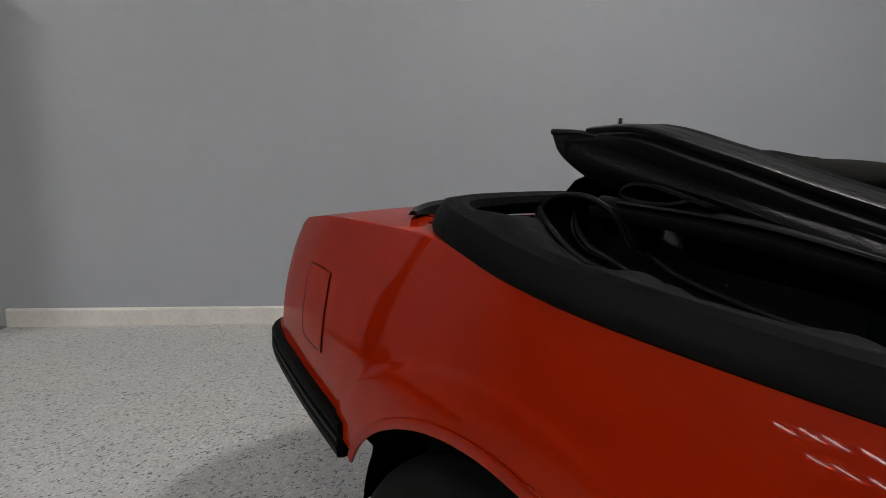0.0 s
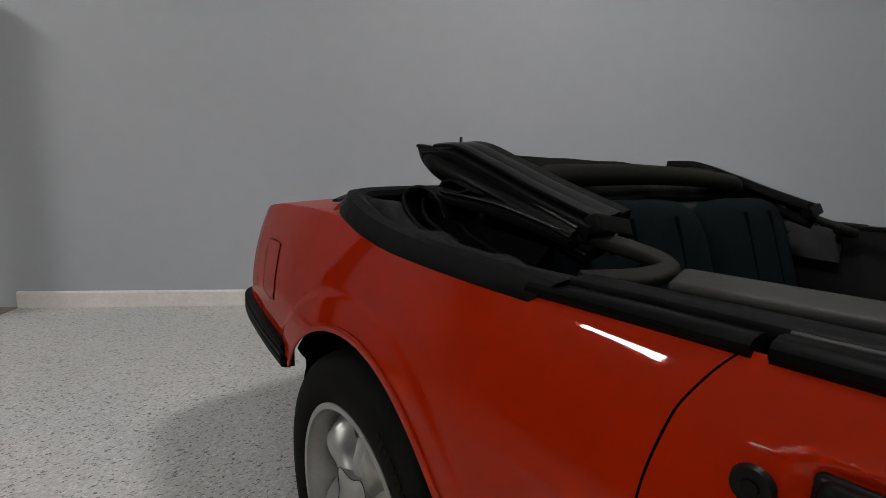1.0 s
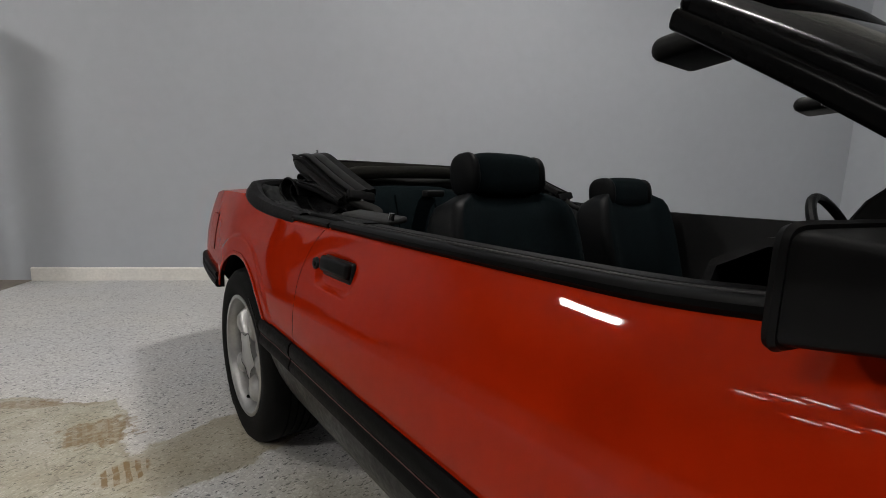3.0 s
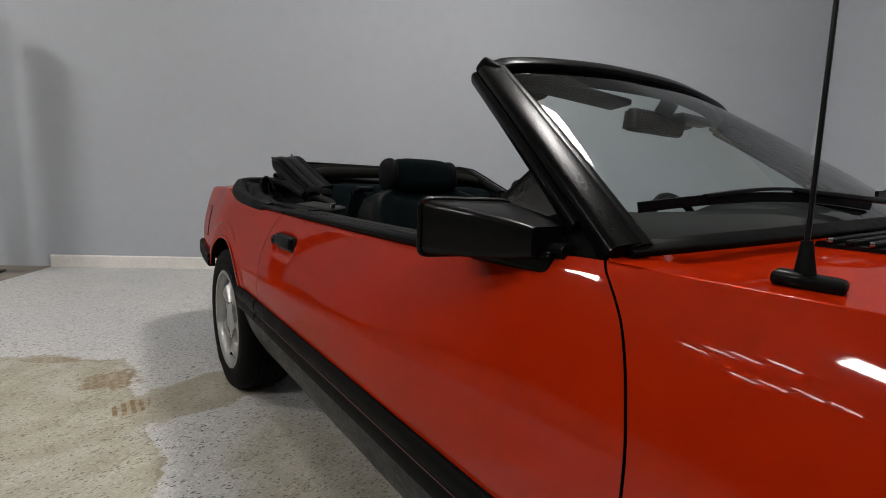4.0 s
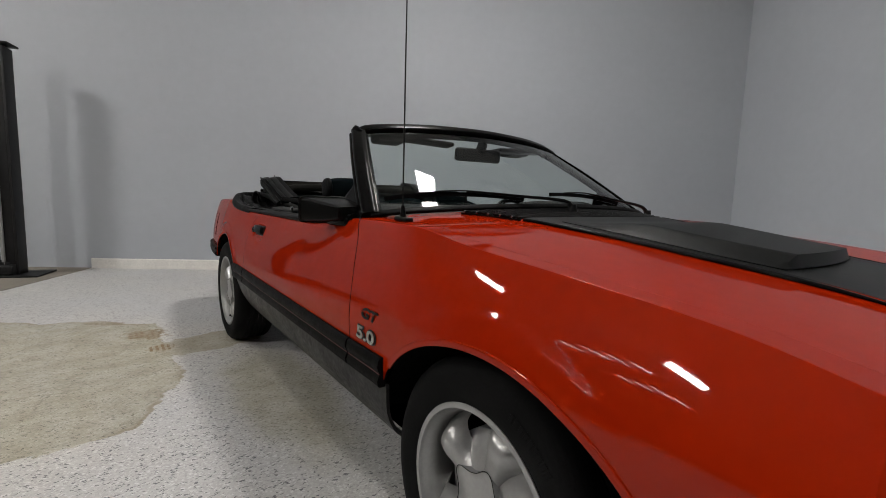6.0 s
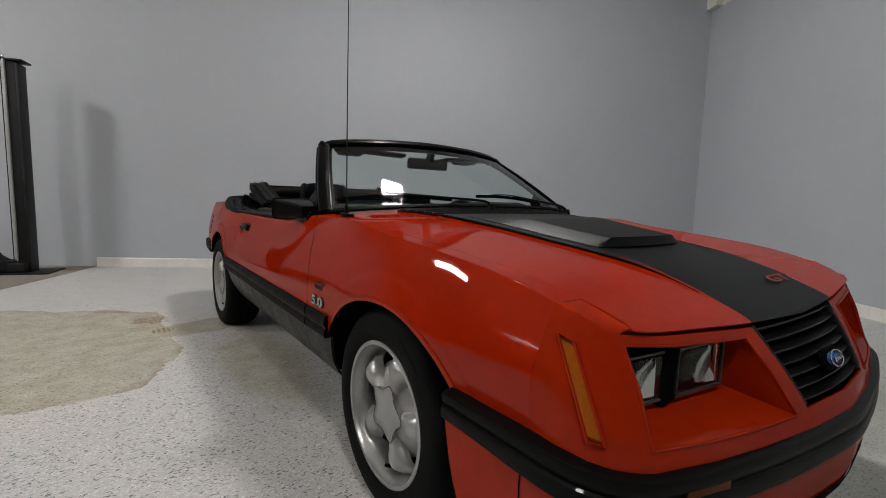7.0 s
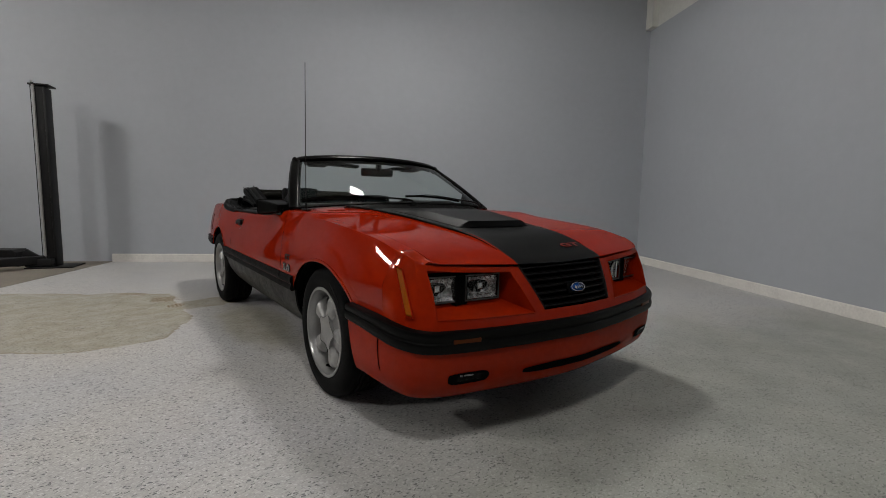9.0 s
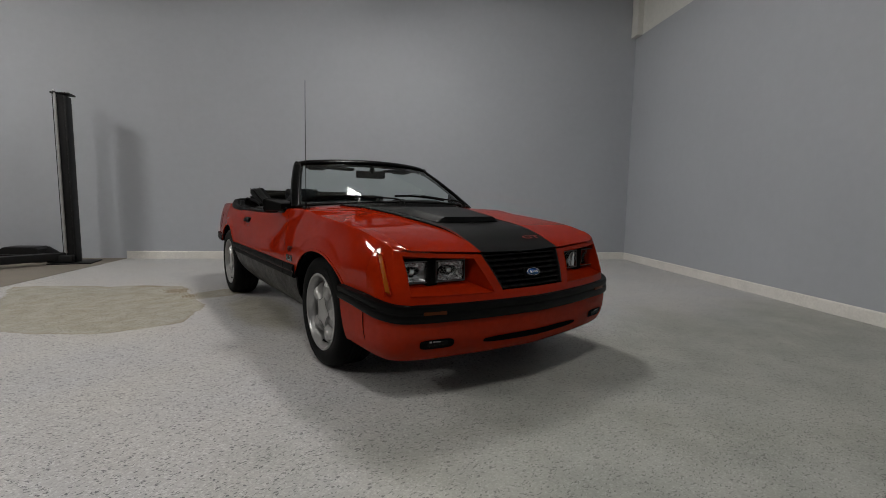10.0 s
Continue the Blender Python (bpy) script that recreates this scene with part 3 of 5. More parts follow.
def side_panel(y0, y1, zlo, nu, nz, tops=(), ztrim=0.0, skin=side_w, pack=1.0):
    """Body-side sheet between the edges y0(z) and y1(z), from zlo(y) up to the crease, then inward over tops(y, k)."""
    f0 = y0 if callable(y0) else (lambda z: y0)
    f1 = y1 if callable(y1) else (lambda z: y1)
    n = nz + len(tops)

    def fn(u, v):
        j = round(v * n)
        ym = lerp(f0(.7), f1(.7), u)
        t = 1 - (1 - min(1.0, j / nz)) ** pack
        zl = max(zlo + .04 * sstep(2.70, 2.86, ym), arch(ym))
        z = lerp(zl, ZS(ym) - ztrim, t)
        y = lerp(f0(z), f1(z), u)
        zl = max(zlo + .04 * sstep(2.70, 2.86, y), arch(y))
        z = lerp(zl, ZS(y) - ztrim, t)
        if j <= nz:
            return (-skin(y, z), y, z)
        w = tops[j - nz - 1](y)
        return (-w, y, top_z(y, w))
    return grid(fn, nu, n, flip=True)


def arch_lip(yc, a, top, lo, n=40):
    """The rolled edge round a wheel opening."""
    pts = []
    for i in range(n + 1):
        th = math.pi * (lo + (1 - 2 * lo) * i / n)
        y, z = yc - a * math.cos(th), .36 + (top - .36) * math.sin(th)
        pts.append((-(side_w(y, z)) - .001, y, z))
    return sweep(pts, roundprof(.016, .006, .0025, 2), up=lambda t: (-1, 0, 0))


def hood_edge(y):
    return crv((-.62, .690), (-.3, .728), (.1, .748), (.42, .752))(y)


def door_rear(z):
    return crv((.2, 1.950), (.50, 1.950), (.63, 1.953), (.73, 1.957), (.80, 1.948), (.84, 1.930), (.88, 1.900))(z)


def door_front(z):
    return crv((.2, .540), (.45, .550), (.55, .558), (.70, .568), (.76, .580), (.84, .609), (.92, .670))(z)


for s in (-1, 1):
    # front wing, with its top strip up to the bonnet
    fender = shape("front_fender", sided(side_panel(-.600, lambda z: door_front(z) - .004, .47, 110, 32, (
        lambda y: WS(y) - .003, lambda y: WS(y) - .006, lambda y: WS(y) - .018, lambda y: lerp(WS(y), hood_edge(max(-.6, y)) + .004, .5), lambda y: hood_edge(max(-.6, y)) + .0012), pack=1.7), s),
        RED, car, "glossy red front fender with a flared wheel arch", sharp=75, solid=.006)
    shape("wheel_arch_lip", sided(arch_lip(-.035, .422, .690, .19), s), RED, fender)
    # door
    door = shape("door", sided(side_panel(door_front, door_rear, .47, 150, 60, skin=door_skin, pack=1.9), s), RED, car, "glossy red closed door", sharp=70, solid=.010)
    # rear quarter
    quarter = shape("quarter_panel", sided(side_panel(lambda z: door_rear(z) + .0025, lambda z: 3.405 - .30 * max(0, z - .82), .50, 170, 44, (
        lambda y: WS(y) - .007 * lerp(.5, 1, sstep(2.1, 2.3, y)), lambda y: WS(y) - .012 * lerp(.5, 1, sstep(2.1, 2.3, y)), lambda y: WS(y) - .024 * lerp(.5, 1, sstep(2.1, 2.3, y)), lambda y: WS(y) - .038 * lerp(.5, 1, sstep(2.1, 2.3, y)), lambda y: WS(y) - lerp(.048 * lerp(.5, 1, sstep(2.1, 2.3, y)), .11, sstep(2.74, 2.86, y))), pack=1.4), s),
        RED, car, "glossy red rear quarter panel with a flared wheel arch", sharp=75, solid=.006)
    shape("wheel_arch_lip", sided(arch_lip(2.520, .390, .708, .16), s), RED, quarter)

    # black sill below the side moulding
    sill_back, sill_front = crv((.20, 2.03), (.30, 2.08), (.40, 2.16), (.478, 2.235)), crv((.20, .47), (.30, .40), (.40, .365), (.478, .345))
    sill_tuck = crv((.20, .150), (.25, .105), (.32, .046), (.40, .016), (.478, .008))

    def sill(u, v):
        z = lerp(.20, .478, v)
        y = lerp(sill_front(z), sill_back(z), u)
        return (-(side_w(1.3, z) - sill_tuck(z)), y, z)
    shape("sill_panel", sided(grid(sill, 50, 12, flip=True), s), SILL, car, "dark satin lower sill panel", solid=.01)

    # side mouldings, one piece to each panel
    def moulding(y0, y1, n=24, h=.082, zc=.516):
        pts = [(-(lerp(side_w(min(1.9, max(.6, y)), zc), side_w(y, zc), .45) + .004), y, zc) for y in (lerp(y0, y1, i / n) for i in range(n + 1))]
        return pts
    prof = [(-.012, -.041), (.010, -.041), (.017, -.036), (.019, -.022), (.014, -.012), (.010, -.007), (.010, .000), (.016, .005), (.021, .016), (.017, .033), (.008, .041), (-.012, .041)]
    for y0, y1 in ((.350, .549), (.558, 1.946), (1.956, 2.205)):
        pts = moulding(y0, y1)
        shape("side_moulding", sided(sweep(pts, [(-(a * .62 if a > 0 else a), b) for a, b in prof], up=(0, 0, 1)), s), RUBBER, car, "black rubber side moulding with a grooved middle")
        red = [(x - .0062, y, z - .004) for x, y, z in pts]
        shape("pinstripe", sided(sweep(red, roundprof(.0020, .0022, .0006, 1)), s), STRIPERED, car, "thin dark red stripe in the moulding")

    # liners inside the wheel openings
    for yc, a, top in ((-.035, .422, .690), (2.520, .390, .708)):
        def liner(u, v):
            th = math.pi * (.03 + .94 * u)
            r = 1.02
            return (-lerp(.50, W(yc) - .022 - (.04 * sstep(.80, .88, u) if yc > 1 else 0), v), yc - a * r * math.cos(th), .36 + (top - .355) * math.sin(th))
        inner = grid(liner, 36, 2)
        disc = ([(-.50, yc, .36)] + [liner(i / 36, 0) for i in range(37)], [(0, i + 2, i + 1) for i in range(36)])
        shape("wheel_arch_liner", sided(join(inner, disc), s), VOID, car, "matt black wheel arch liner")

    # black belt line along door and quarter
    def belt(y0, y1, n, dx, dz):
        return [(-(WS(y) + dx), y, ZS(y) + dz) for y in (lerp(y0, y1, i / n) for i in range(n + 1))]
    bprof = [(-a, b) for a, b in [(.006, -.010), (.010, -.006), (.009, .001), (.003, .006), (-.012, .008), (-.030, .006), (-.030, -.02), (.0, -.02)]]
    shape("belt_moulding", sided(sweep(belt(.72, 1.893, 30, -.004, .008), bprof), s), GLOSSBLACK, door, "black belt moulding along the door top")
    shape("window_seal", sided(sweep(belt(.74, 1.89, 24, -.036, .012), roundprof(.010, .010, .004, 2)), s), GREYTRIM, door, "grey window seal strip")
    shape("window_seal", sided(sweep(belt(.74, 1.89, 24, -.054, .012), roundprof(.010, .008, .003, 2)), s), RUBBER, door)
    shape("belt_moulding", sided(sweep(belt(1.906, 2.150, 14, -.004, .006), [(max(a, -9) if a < .03 else .028, b * .85) for a, b in bprof]), s), GLOSSBLACK, quarter, "black belt moulding ahead of the top well")
    shape("inner_ledge", sided(sweep(belt(1.80, 2.12, 14, -.064, .010), roundprof(.050, .016, .004, 2)), s), RUBBER, quarter, "black ledge beside the folded top")

    shape("trim_cap", sided(rboxvf(.075, .20, .018, .008, pose(-.655, 1.935, .884, 2, -6, 12)), s), GREYTRIM, quarter, "dark grey cap over the rear side trim")

    # door handle: recessed cup, grip and lock
    hy0, hy1, hz = 1.700, 1.846, .780
    cup = shape("door_handle", sided(moved(rboxvf(.014, hy1 - hy0 + .004, .050, .0065), pose(-(side_w(1.77, hz) - .009), (hy0 + hy1) / 2, hz + .002, 0, 9, 0)), s), SATIN, door, "black recessed pull handle")
    shape("grip", sided(moved(rboxvf(.020, hy1 - hy0 - .004, .038, .009, None, 4), pose(-(side_w(1.77, hz) + .001), (hy0 + hy1) / 2, hz + .008, 0, 9, 0)), s), BLACKPAINT, cup, "black handle grip")
    lk = bmesh.new()
    bmesh.ops.create_cone(lk, cap_ends=True, segments=24, radius1=.016, radius2=.014, depth=.006, matrix=pose(s * (side_w(1.880, .780) + .004), 1.880, .780, 0, s * 84, 0))
    part("door_lock", lk, SATIN, door, "round black lock cylinder")
    lk = bmesh.new()
    bmesh.ops.create_cone(lk, cap_ends=True, segments=16, radius1=.007, radius2=.006, depth=.004, matrix=pose(s * (side_w(1.880, .780) + .0075), 1.880, .780, 0, s * 84, 0))
    part("lock_barrel", lk, BLACKPAINT, door)


    # inner door trim and rear side trim
    def trim(y0, y1, zt):
        def fn(u, v):
            y, z = lerp(y0, y1, u), lerp(.30, zt, v)
            return (-(WS(y) - .085 - .012 * math.sin(3.1 * v)), y, z + (ZS(y) - .87) * v)
        return grid(fn, 16, 8)
    shape("door_trim", sided(trim(.66, 1.89, .885), s), TRIMPLASTIC, door, "black padded inner door trim", solid=.02)
    shape("armrest", sided(moved(rboxvf(.07, .44, .06, .02), pose(-.705, 1.30, .69)), s), SEATVINYL, door, "black vinyl armrest")
    shape("quarter_trim", sided(trim(1.90, 2.86, .88), s), TRIMPLASTIC, quarter, "black rear side trim panel", solid=.02)

# fuel door, on the right only
def fuel(u, v):
    y, z = lerp(3.052, 3.192, u), lerp(.650, .804, v)
    y += .022 * (v - .5)
    return (-side_w(y, z) - .0025, y, z)


fl = shape("fuel_door", grid(fuel, 10, 10, flip=True), RED, car, "red rectangular fuel filler door", solid=.004)


def fuel_edge():
    pts = []
    for i in range(64):
        a = 2 * math.pi * i / 64
        c, d = math.copysign(abs(math.cos(a)) ** .42, math.cos(a)), math.copysign(abs(math.sin(a)) ** .42, math.sin(a))
        x, y, z = fuel(.5 + .515 * c, .5 + .515 * d)
        pts.append((x, y, z))
    return pts


shape("gap_line", sweep(fuel_edge(), roundprof(.0026, .0008, .0003, 1), closed=True, up=(-1, 0, 0)), GAPRED, fl, "dark gap round the fuel door")

# ---- bonnet, with a black middle band and a raised scoop
HY = crv((0, -.797), (.29, -.780), (.47, -.760), (.66, -.735), (.69, -.722))
STRIPE = crv((-.8, .287), (-.35, .289), (-.1, .313), (.11, .350), (.33, .400))


def dome(y, w):
    """Rise of the black band over the red."""
    st = STRIPE(y)
    return .012 * sstep(st + .026, st - .004, w) * sstep(-.76, -.50, y)


def hood():
    ws = [0, .05, .1, .15, .2, .235, .250, .265, .278, .288, .296, .304, .312, .322, .335, .36, .40, .48, .56, .62, .66, .690]
    cols = [-w for w in reversed(ws)] + ws[1:]
    ny = 44
    verts, faces, idx = [], [], []
    for c in cols:
        k = abs(c) / .690
        for j in range(ny + 1):
            t = j / ny
            yb = HY(abs(c))
            y = lerp(yb, .326 + .010 * k ** 3, t)
            lim = hood_edge(max(-.62, y))
            st = STRIPE(y)
            w = k * .690
            w = w / .288 * st if w <= .288 else lerp(st, lim, (w - .288) / (.690 - .288))
            z = top_z(y, w)
            z -= .003 * (1 - sstep(0, .025, y - yb))
            z += dome(y, w)
            verts.append((math.copysign(w, c), y, z))
    n = ny + 1
    for i in range(len(cols) - 1):
        for j in range(ny):
            faces.append((i * n + j, (i + 1) * n + j, (i + 1) * n + j + 1, i * n + j + 1))
            idx.append(1 if max(abs(cols[i]), abs(cols[i + 1])) <= .2881 else 0)
    return (verts, faces), idx


hv, hi = hood()
hood_ob = shape("hood", hv, [RED, HOODBLACK], car, "red hood with a broad satin black middle band", sharp=28, index=hi, solid=.0035)


def scoop(u, v):
    """The raised middle: a blunt lip in front, sloped sides, running out at the rear."""
    y = lerp(-.325, .235, v ** 1.15)
    half = min(STRIPE(y) - .012, lerp(.245, .330, v))
    x = (u - .5) * 2
    w = abs(x)
    rise = .030 * (1 - sstep(.62, 1, v)) * min(1, max(0, (1 - w) / .24)) ** .9 * (1 if v > .02 else 0)
    xx = math.copysign(half * w, x)
    return (xx, y - .02 * (1 - x * x) * (1 - v), top_z(y, abs(xx)) + dome(y, abs(xx)) + .002 + rise)


shape("hood_scoop", grid(scoop, 50, 40), HOODBLACK, hood_ob, "raised satin black scoop with a blunt front lip", sharp=40, solid=.004)

for s in (-1, 1):
    edge = [(-(STRIPE(y) + .010), y, top_z(y, STRIPE(y) + .010) + dome(y, STRIPE(y) + .010) + .001) for y in (lerp(-.66, .318, i / 40) for i in range(41))]
    shape("band_edge", sided(sweep(edge, roundprof(.020, .010, .004, 3), scale=lambda t: .15 + .85 * sstep(0, .35, t)), s), GLOSSBLACK, hood_ob, "glossy black step along the hood band")

# ---- nose: header panel with lamp recesses and grille opening
COLS = [(.828, -.600, .772, -.600, .787), (.822, -.655, .765, -.632, .778), (.800, -.715, .752, -.662, .768), (.772, -.750, .745, -.682, .758), (.738, -.778, .727, -.698, .749),
        (.706, -.799, .714, -.708, .742), (.560, -.842, .600, -.742, .731), (.420, -.872, .470, -.760, .723), (.262, -.896, .345, -.774, .715), (.208, -.904, .286, -.780, .713), (0, -.920, 0, -.797, .716)]
STRIP_TOP = crv((-.93, .500), (-.80, .502), (-.70, .520), (-.60, .537), (-.385, .553))
HOLE0, HOLE1, GRILLE0 = .17, .92, .20


def nose(k, t):
    """A point of the nose's face at column k (may be fractional) and height t."""
    i = min(len(COLS) - 2, int(k))
    c = [lerp(a, b, k - i) for a, b in zip(COLS[i], COLS[i + 1])]
    bulge = .010 * math.sin(math.pi * t)
    z = lerp(STRIP_TOP(c[1]) - .003, c[4], t)
    if k < 2.5:
        fit_w = side_w(-.600, min(z, ZS(-.6))) - lerp(COLS[0][0], COLS[0][2], t)
        return Vector((-(lerp(c[0], c[2], t) + fit_w * (1 - k / 2.5) ** 2), lerp(c[1], c[3], t) - bulge * min(1, k), z))
    return Vector((-lerp(c[0], c[2], t), lerp(c[1], c[3], t) - bulge, z))


ROWS_T = [0, .03, .08, .12, HOLE0, GRILLE0, .30, .45, .60, .75, .88, HOLE1, .96, 1.0]


def corner_top(k, f):
    """The nose corner's upper face, from its front edge back to the wing and the bonnet."""
    a, u = nose(k, 1.0), k / 5
    b = Vector((-lerp(.772, .694, u / .6), -.599, 0)) if u < .6 else Vector((-.694, lerp(-.599, -.720, (u - .6) / .4), 0))
    b.z = top_z(b.y, -b.x) - .001
    p = a.lerp(b, f)
    p.z += .004 * math.sin(math.pi * f)
    return p


def header_panel():
    V, F, key = [], [], {}
    ks = [.25 * i for i in range(21)] + [5.5, 6, 6.5, 7, 7.5, 8, 8.5, 9, 9.5, 10]

    def vert(k, t, s):
        kk = (k, t, s if k < 10 else 1)
        if kk not in key:
            p = nose(k, t) if t <= 1 else corner_top(k, t - 1) if t in (1.35, 1.7, 2.0) else nose(k, 1) + Vector((0, .035, .002))
            key[kk] = len(V)
            V.append((p.x if s < 0 else -p.x, p.y, p.z))
        return key[kk]
    for s in (-1, 1):
        for a, b in zip(ks, ks[1:]):
            rows = ROWS_T + ([1.35, 1.7, 2.0] if b <= 5 else [1.5])
            for t0, t1 in zip(rows, rows[1:]):
                if 5 <= a and b <= 8 and t0 >= HOLE0 and t1 <= HOLE1:
                    continue
                if a >= 9 and t0 >= GRILLE0:
                    continue
                q = (vert(a, t0, s), vert(b, t0, s), vert(b, t1, s), vert(a, t1, s))
                F.append(q if s < 0 else tuple(reversed(q)))
    return V, F


header_ob = shape("header_panel", header_panel(), FASCIARED, car, "red nose panel with deep lamp recesses", sharp=52, solid=.007)


def lamp_tub(s):
    """Walls of the recess from the opening's edge in to the lamps."""
    hole = [nose(k, HOLE0) for k in (5, 5.5, 6, 6.5, 7, 7.5, 8)] + [nose(8, t) for t in (.45, .70)] + [nose(k, HOLE1) for k in (8, 7.5, 7, 6.5, 6, 5.5, 5)] + [nose(5, t) for t in (.70, .45)]
    back = []
    for p in hole:
        w = min(.728, max(.340, -p.x * 1.0))
        z = min(.700, max(.576, p.z + (.012 if p.z < .62 else 0)))
        back.append(Vector((-w, -.672 - .05 * (1 - (w - .33) / .37), z)))
    n = len(hole)
    V = [tuple(p) for p in hole] + [tuple(lerp(a, b, .15)) for a, b in zip(hole, back)] + [tuple(p) for p in back]
    F = []
    for r in (0, 1):
        for i in range(n):
            j = (i + 1) % n
            F.append((r * n + i, (r + 1) * n + i, (r + 1) * n + j, r * n + j))
    return sided((V, F), s), sided(([tuple(p) for p in back], [tuple(reversed(range(n)))]), s)


for s in (-1, 1):
    rim = [nose(k, HOLE0) for k in (5, 6, 7, 8)] + [nose(8, .57)] + [nose(k, HOLE1) for k in (8, 7, 6, 5)] + [nose(5, .57)]
    shape("recess_lip", sided(sweep([tuple(p + Vector((0, -.001, 0))) for p in rim], circ(.0036, 8), closed=True, up=(0, -1, .3)), s), FASCIARED, header_ob, "rounded red lip round the lamp recess")
    tub, plate = lamp_tub(s)
    shape("lamp_recess", tub, FASCIARED, header_ob, "red sloping lamp recess", sharp=30)
    shape("backing_plate", plate, VOID, header_ob, "black plate between the lamps", smooth=False)
    # dark box between the lamps
    shape("lamp_divider", sided(rboxvf(.066, .055, .125, .006, pose(-.548, -.704, .632, 0, 0, 5)), s), VOID, header_ob, "black divider between the lamps")
    for w in (.650, .450):
        yb = -.692 - .05 * (1 - (w - .33) / .37)
        
        def bowl(u, v):
            x, z = (u - .5) * 2, (v - .5) * 2
            d = .034 * (1 - x ** 4) * (1 - z ** 4) * (1 - .45 * (x * x + z * z) / 2)
            d += .0007 * math.sin(x * 15) * (1 - x ** 4) + .0030 * math.sin(z * 7 + 1) * (1 - z ** 4)
            return (x * .078, -.012 + d, z * .050)
        lamp = shape("headlight", sided(moved(grid(bowl, 44, 24, flip=True), pose(-w, yb + .004, .637, 0, 0, -7)), s), REFLECTOR, car, "rectangular sealed headlight with a clear ribbed lens")
        shape("bulb_shield", sided(rboxvf(.026, .012, .026, .005, pose(-w, yb - .002, .639, 0, 0, -7)), s), CHROME, lamp, "bright bulb shield")
        shape("lens", sided(rboxvf(.152, .010, .096, .006, pose(-w, yb - .016, .637, 0, 0, -7)), s), LENSGLASS, lamp, "clear glass lens").visible_shadow = False
        shape("lamp_ring", sided(sweep([(-w + a * math.cos(radians(7)), yb - .018 - a * math.sin(radians(7)), .637 + b) for a, b in ((-.081, -.052), (.081, -.052), (.081, .052), (-.081, .052))], roundprof(.007, .008, .002, 2), closed=True, up=(0, -1, 0)), s), DARKMETAL, lamp, "thin metal lamp ring")
    # amber side marker in the corner, in a raised frame
    mk = [nose(.62, .80), nose(1.32, .78), nose(2.66, .16), nose(1.95, .16)]

    def marker(off, grow):
        c = sum(mk, Vector()) / 4
        out = Vector((-.86, -.5, .1)).normalized()
        return [c + (p - c) * grow + out * off for p in mk]
    a, b = marker(.001, 1.0), marker(.006, .90)
    V = [tuple(p) for p in a + b]
    shape("side_marker", sided((V, [(7, 6, 5, 4), (0, 1, 5, 4), (1, 2, 6, 5), (2, 3, 7, 6), (3, 0, 4, 7)]), s), AMBER, header_ob, "tall amber side marker lens", smooth=False, bevel=.003)
    shape("marker_frame", sided(sweep([tuple(p) for p in marker(.005, 1.05)], roundprof(.006, .009, .0025, 3), closed=True, up=(-.86, -.5, .1)), s), RED, header_ob, "raised red lip round the marker")

# ---- grille
gr = shape("grille", join(*[
    ([tuple(q) for q in (nose(9, GRILLE0) + Vector((0, .075, 0)), nose(9, 1) + Vector((0, .075, 0)))] + [(-p[0], p[1], p[2]) for p in (nose(9, 1) + Vector((0, .075, 0)), nose(9, GRILLE0) + Vector((0, .075, 0)))], [(0, 1, 2, 3)])]),
    VOID, car, "black trapezoid grille with flat slats", smooth=False)


for i in range(7):
    t = .255 + .117 * i
    a = nose(9, t) + Vector((.004, .018, 0))
    m0 = nose(10, t) + Vector((0, .018, 0))
    pts = [tuple(a), (a.x * .5, lerp(a.y, m0.y, .75), lerp(a.z, m0.z, .6)), tuple(m0), (-a.x * .5, lerp(a.y, m0.y, .75), lerp(a.z, m0.z, .6)), (-a.x, a.y, a.z)]
    shape("slat", sweep(spline(pts, 16), [(-.030, -.002), (.006, -.007), (.010, -.003), (.010, .002), (-.030, .004)], up=(0, 0, 1)), SATIN, gr)
for s in (-1, 1):
    shape("grille_frame", sided(sweep([tuple(p + Vector((.006, .016, 0))) for p in (nose(9, GRILLE0), nose(9, .5), nose(9, .985))], roundprof(.012, .03, .003, 2), up=(0, -1, 0)), s), SATIN, gr)
em = bmesh.new()
bmesh.ops.create_cone(em, cap_ends=True, segments=40, radius1=.5, radius2=.46, depth=.010)
part("emblem", em, BLUE, gr, "blue oval emblem with a silver rim", m=Matrix.Translation((0, -.872, .614)) @ Matrix.Rotation(radians(63), 4, "X") @ Matrix.Diagonal((.084, .038, 1, 1)))
ring = [(.5 * math.cos(2 * math.pi * i / 48) * .086, 0, .5 * math.sin(2 * math.pi * i / 48) * .040) for i in range(48)]
shape("emblem_rim", moved(sweep(ring, circ(.0017, 6), closed=True, up=(0, 1, 0)), pose(0, -.877, .616, -27, 0, 0)), CHROME, gr, "silver emblem rim")
for k, (dx, wd) in enumerate(((-.018, .012), (-.003, .008), (.010, .009), (.024, .007))):
    shape("emblem_mark", rboxvf(wd, .002, .013 if k == 0 else .009, .0008, pose(dx, -.8795, .616, -27, 12, 0), 1), CHROME, gr)
part("emblem_backing", rbox(.110, .012, .052, .005), VOID, gr, m=pose(0, -.862, .613, -27, 0, 0))

# ---- front bumper strip and valance round the nose
PLAN = [(.880, -.385), (.873, -.47), (.862, -.555), (.848, -.63), (.825, -.70), (.785, -.755), (.73, -.795), (.64, -.828), (.5, -.858), (.35, -.885), (.2, -.904), (0, -.920)]


def plan_line():
    right = [(-w, y) for w, y in PLAN]
    pts = right + [(-x, y) for x, y in reversed(right[:-1])]
    return spline([(x, y, 0) for x, y in pts], 120)


PL = plan_line()


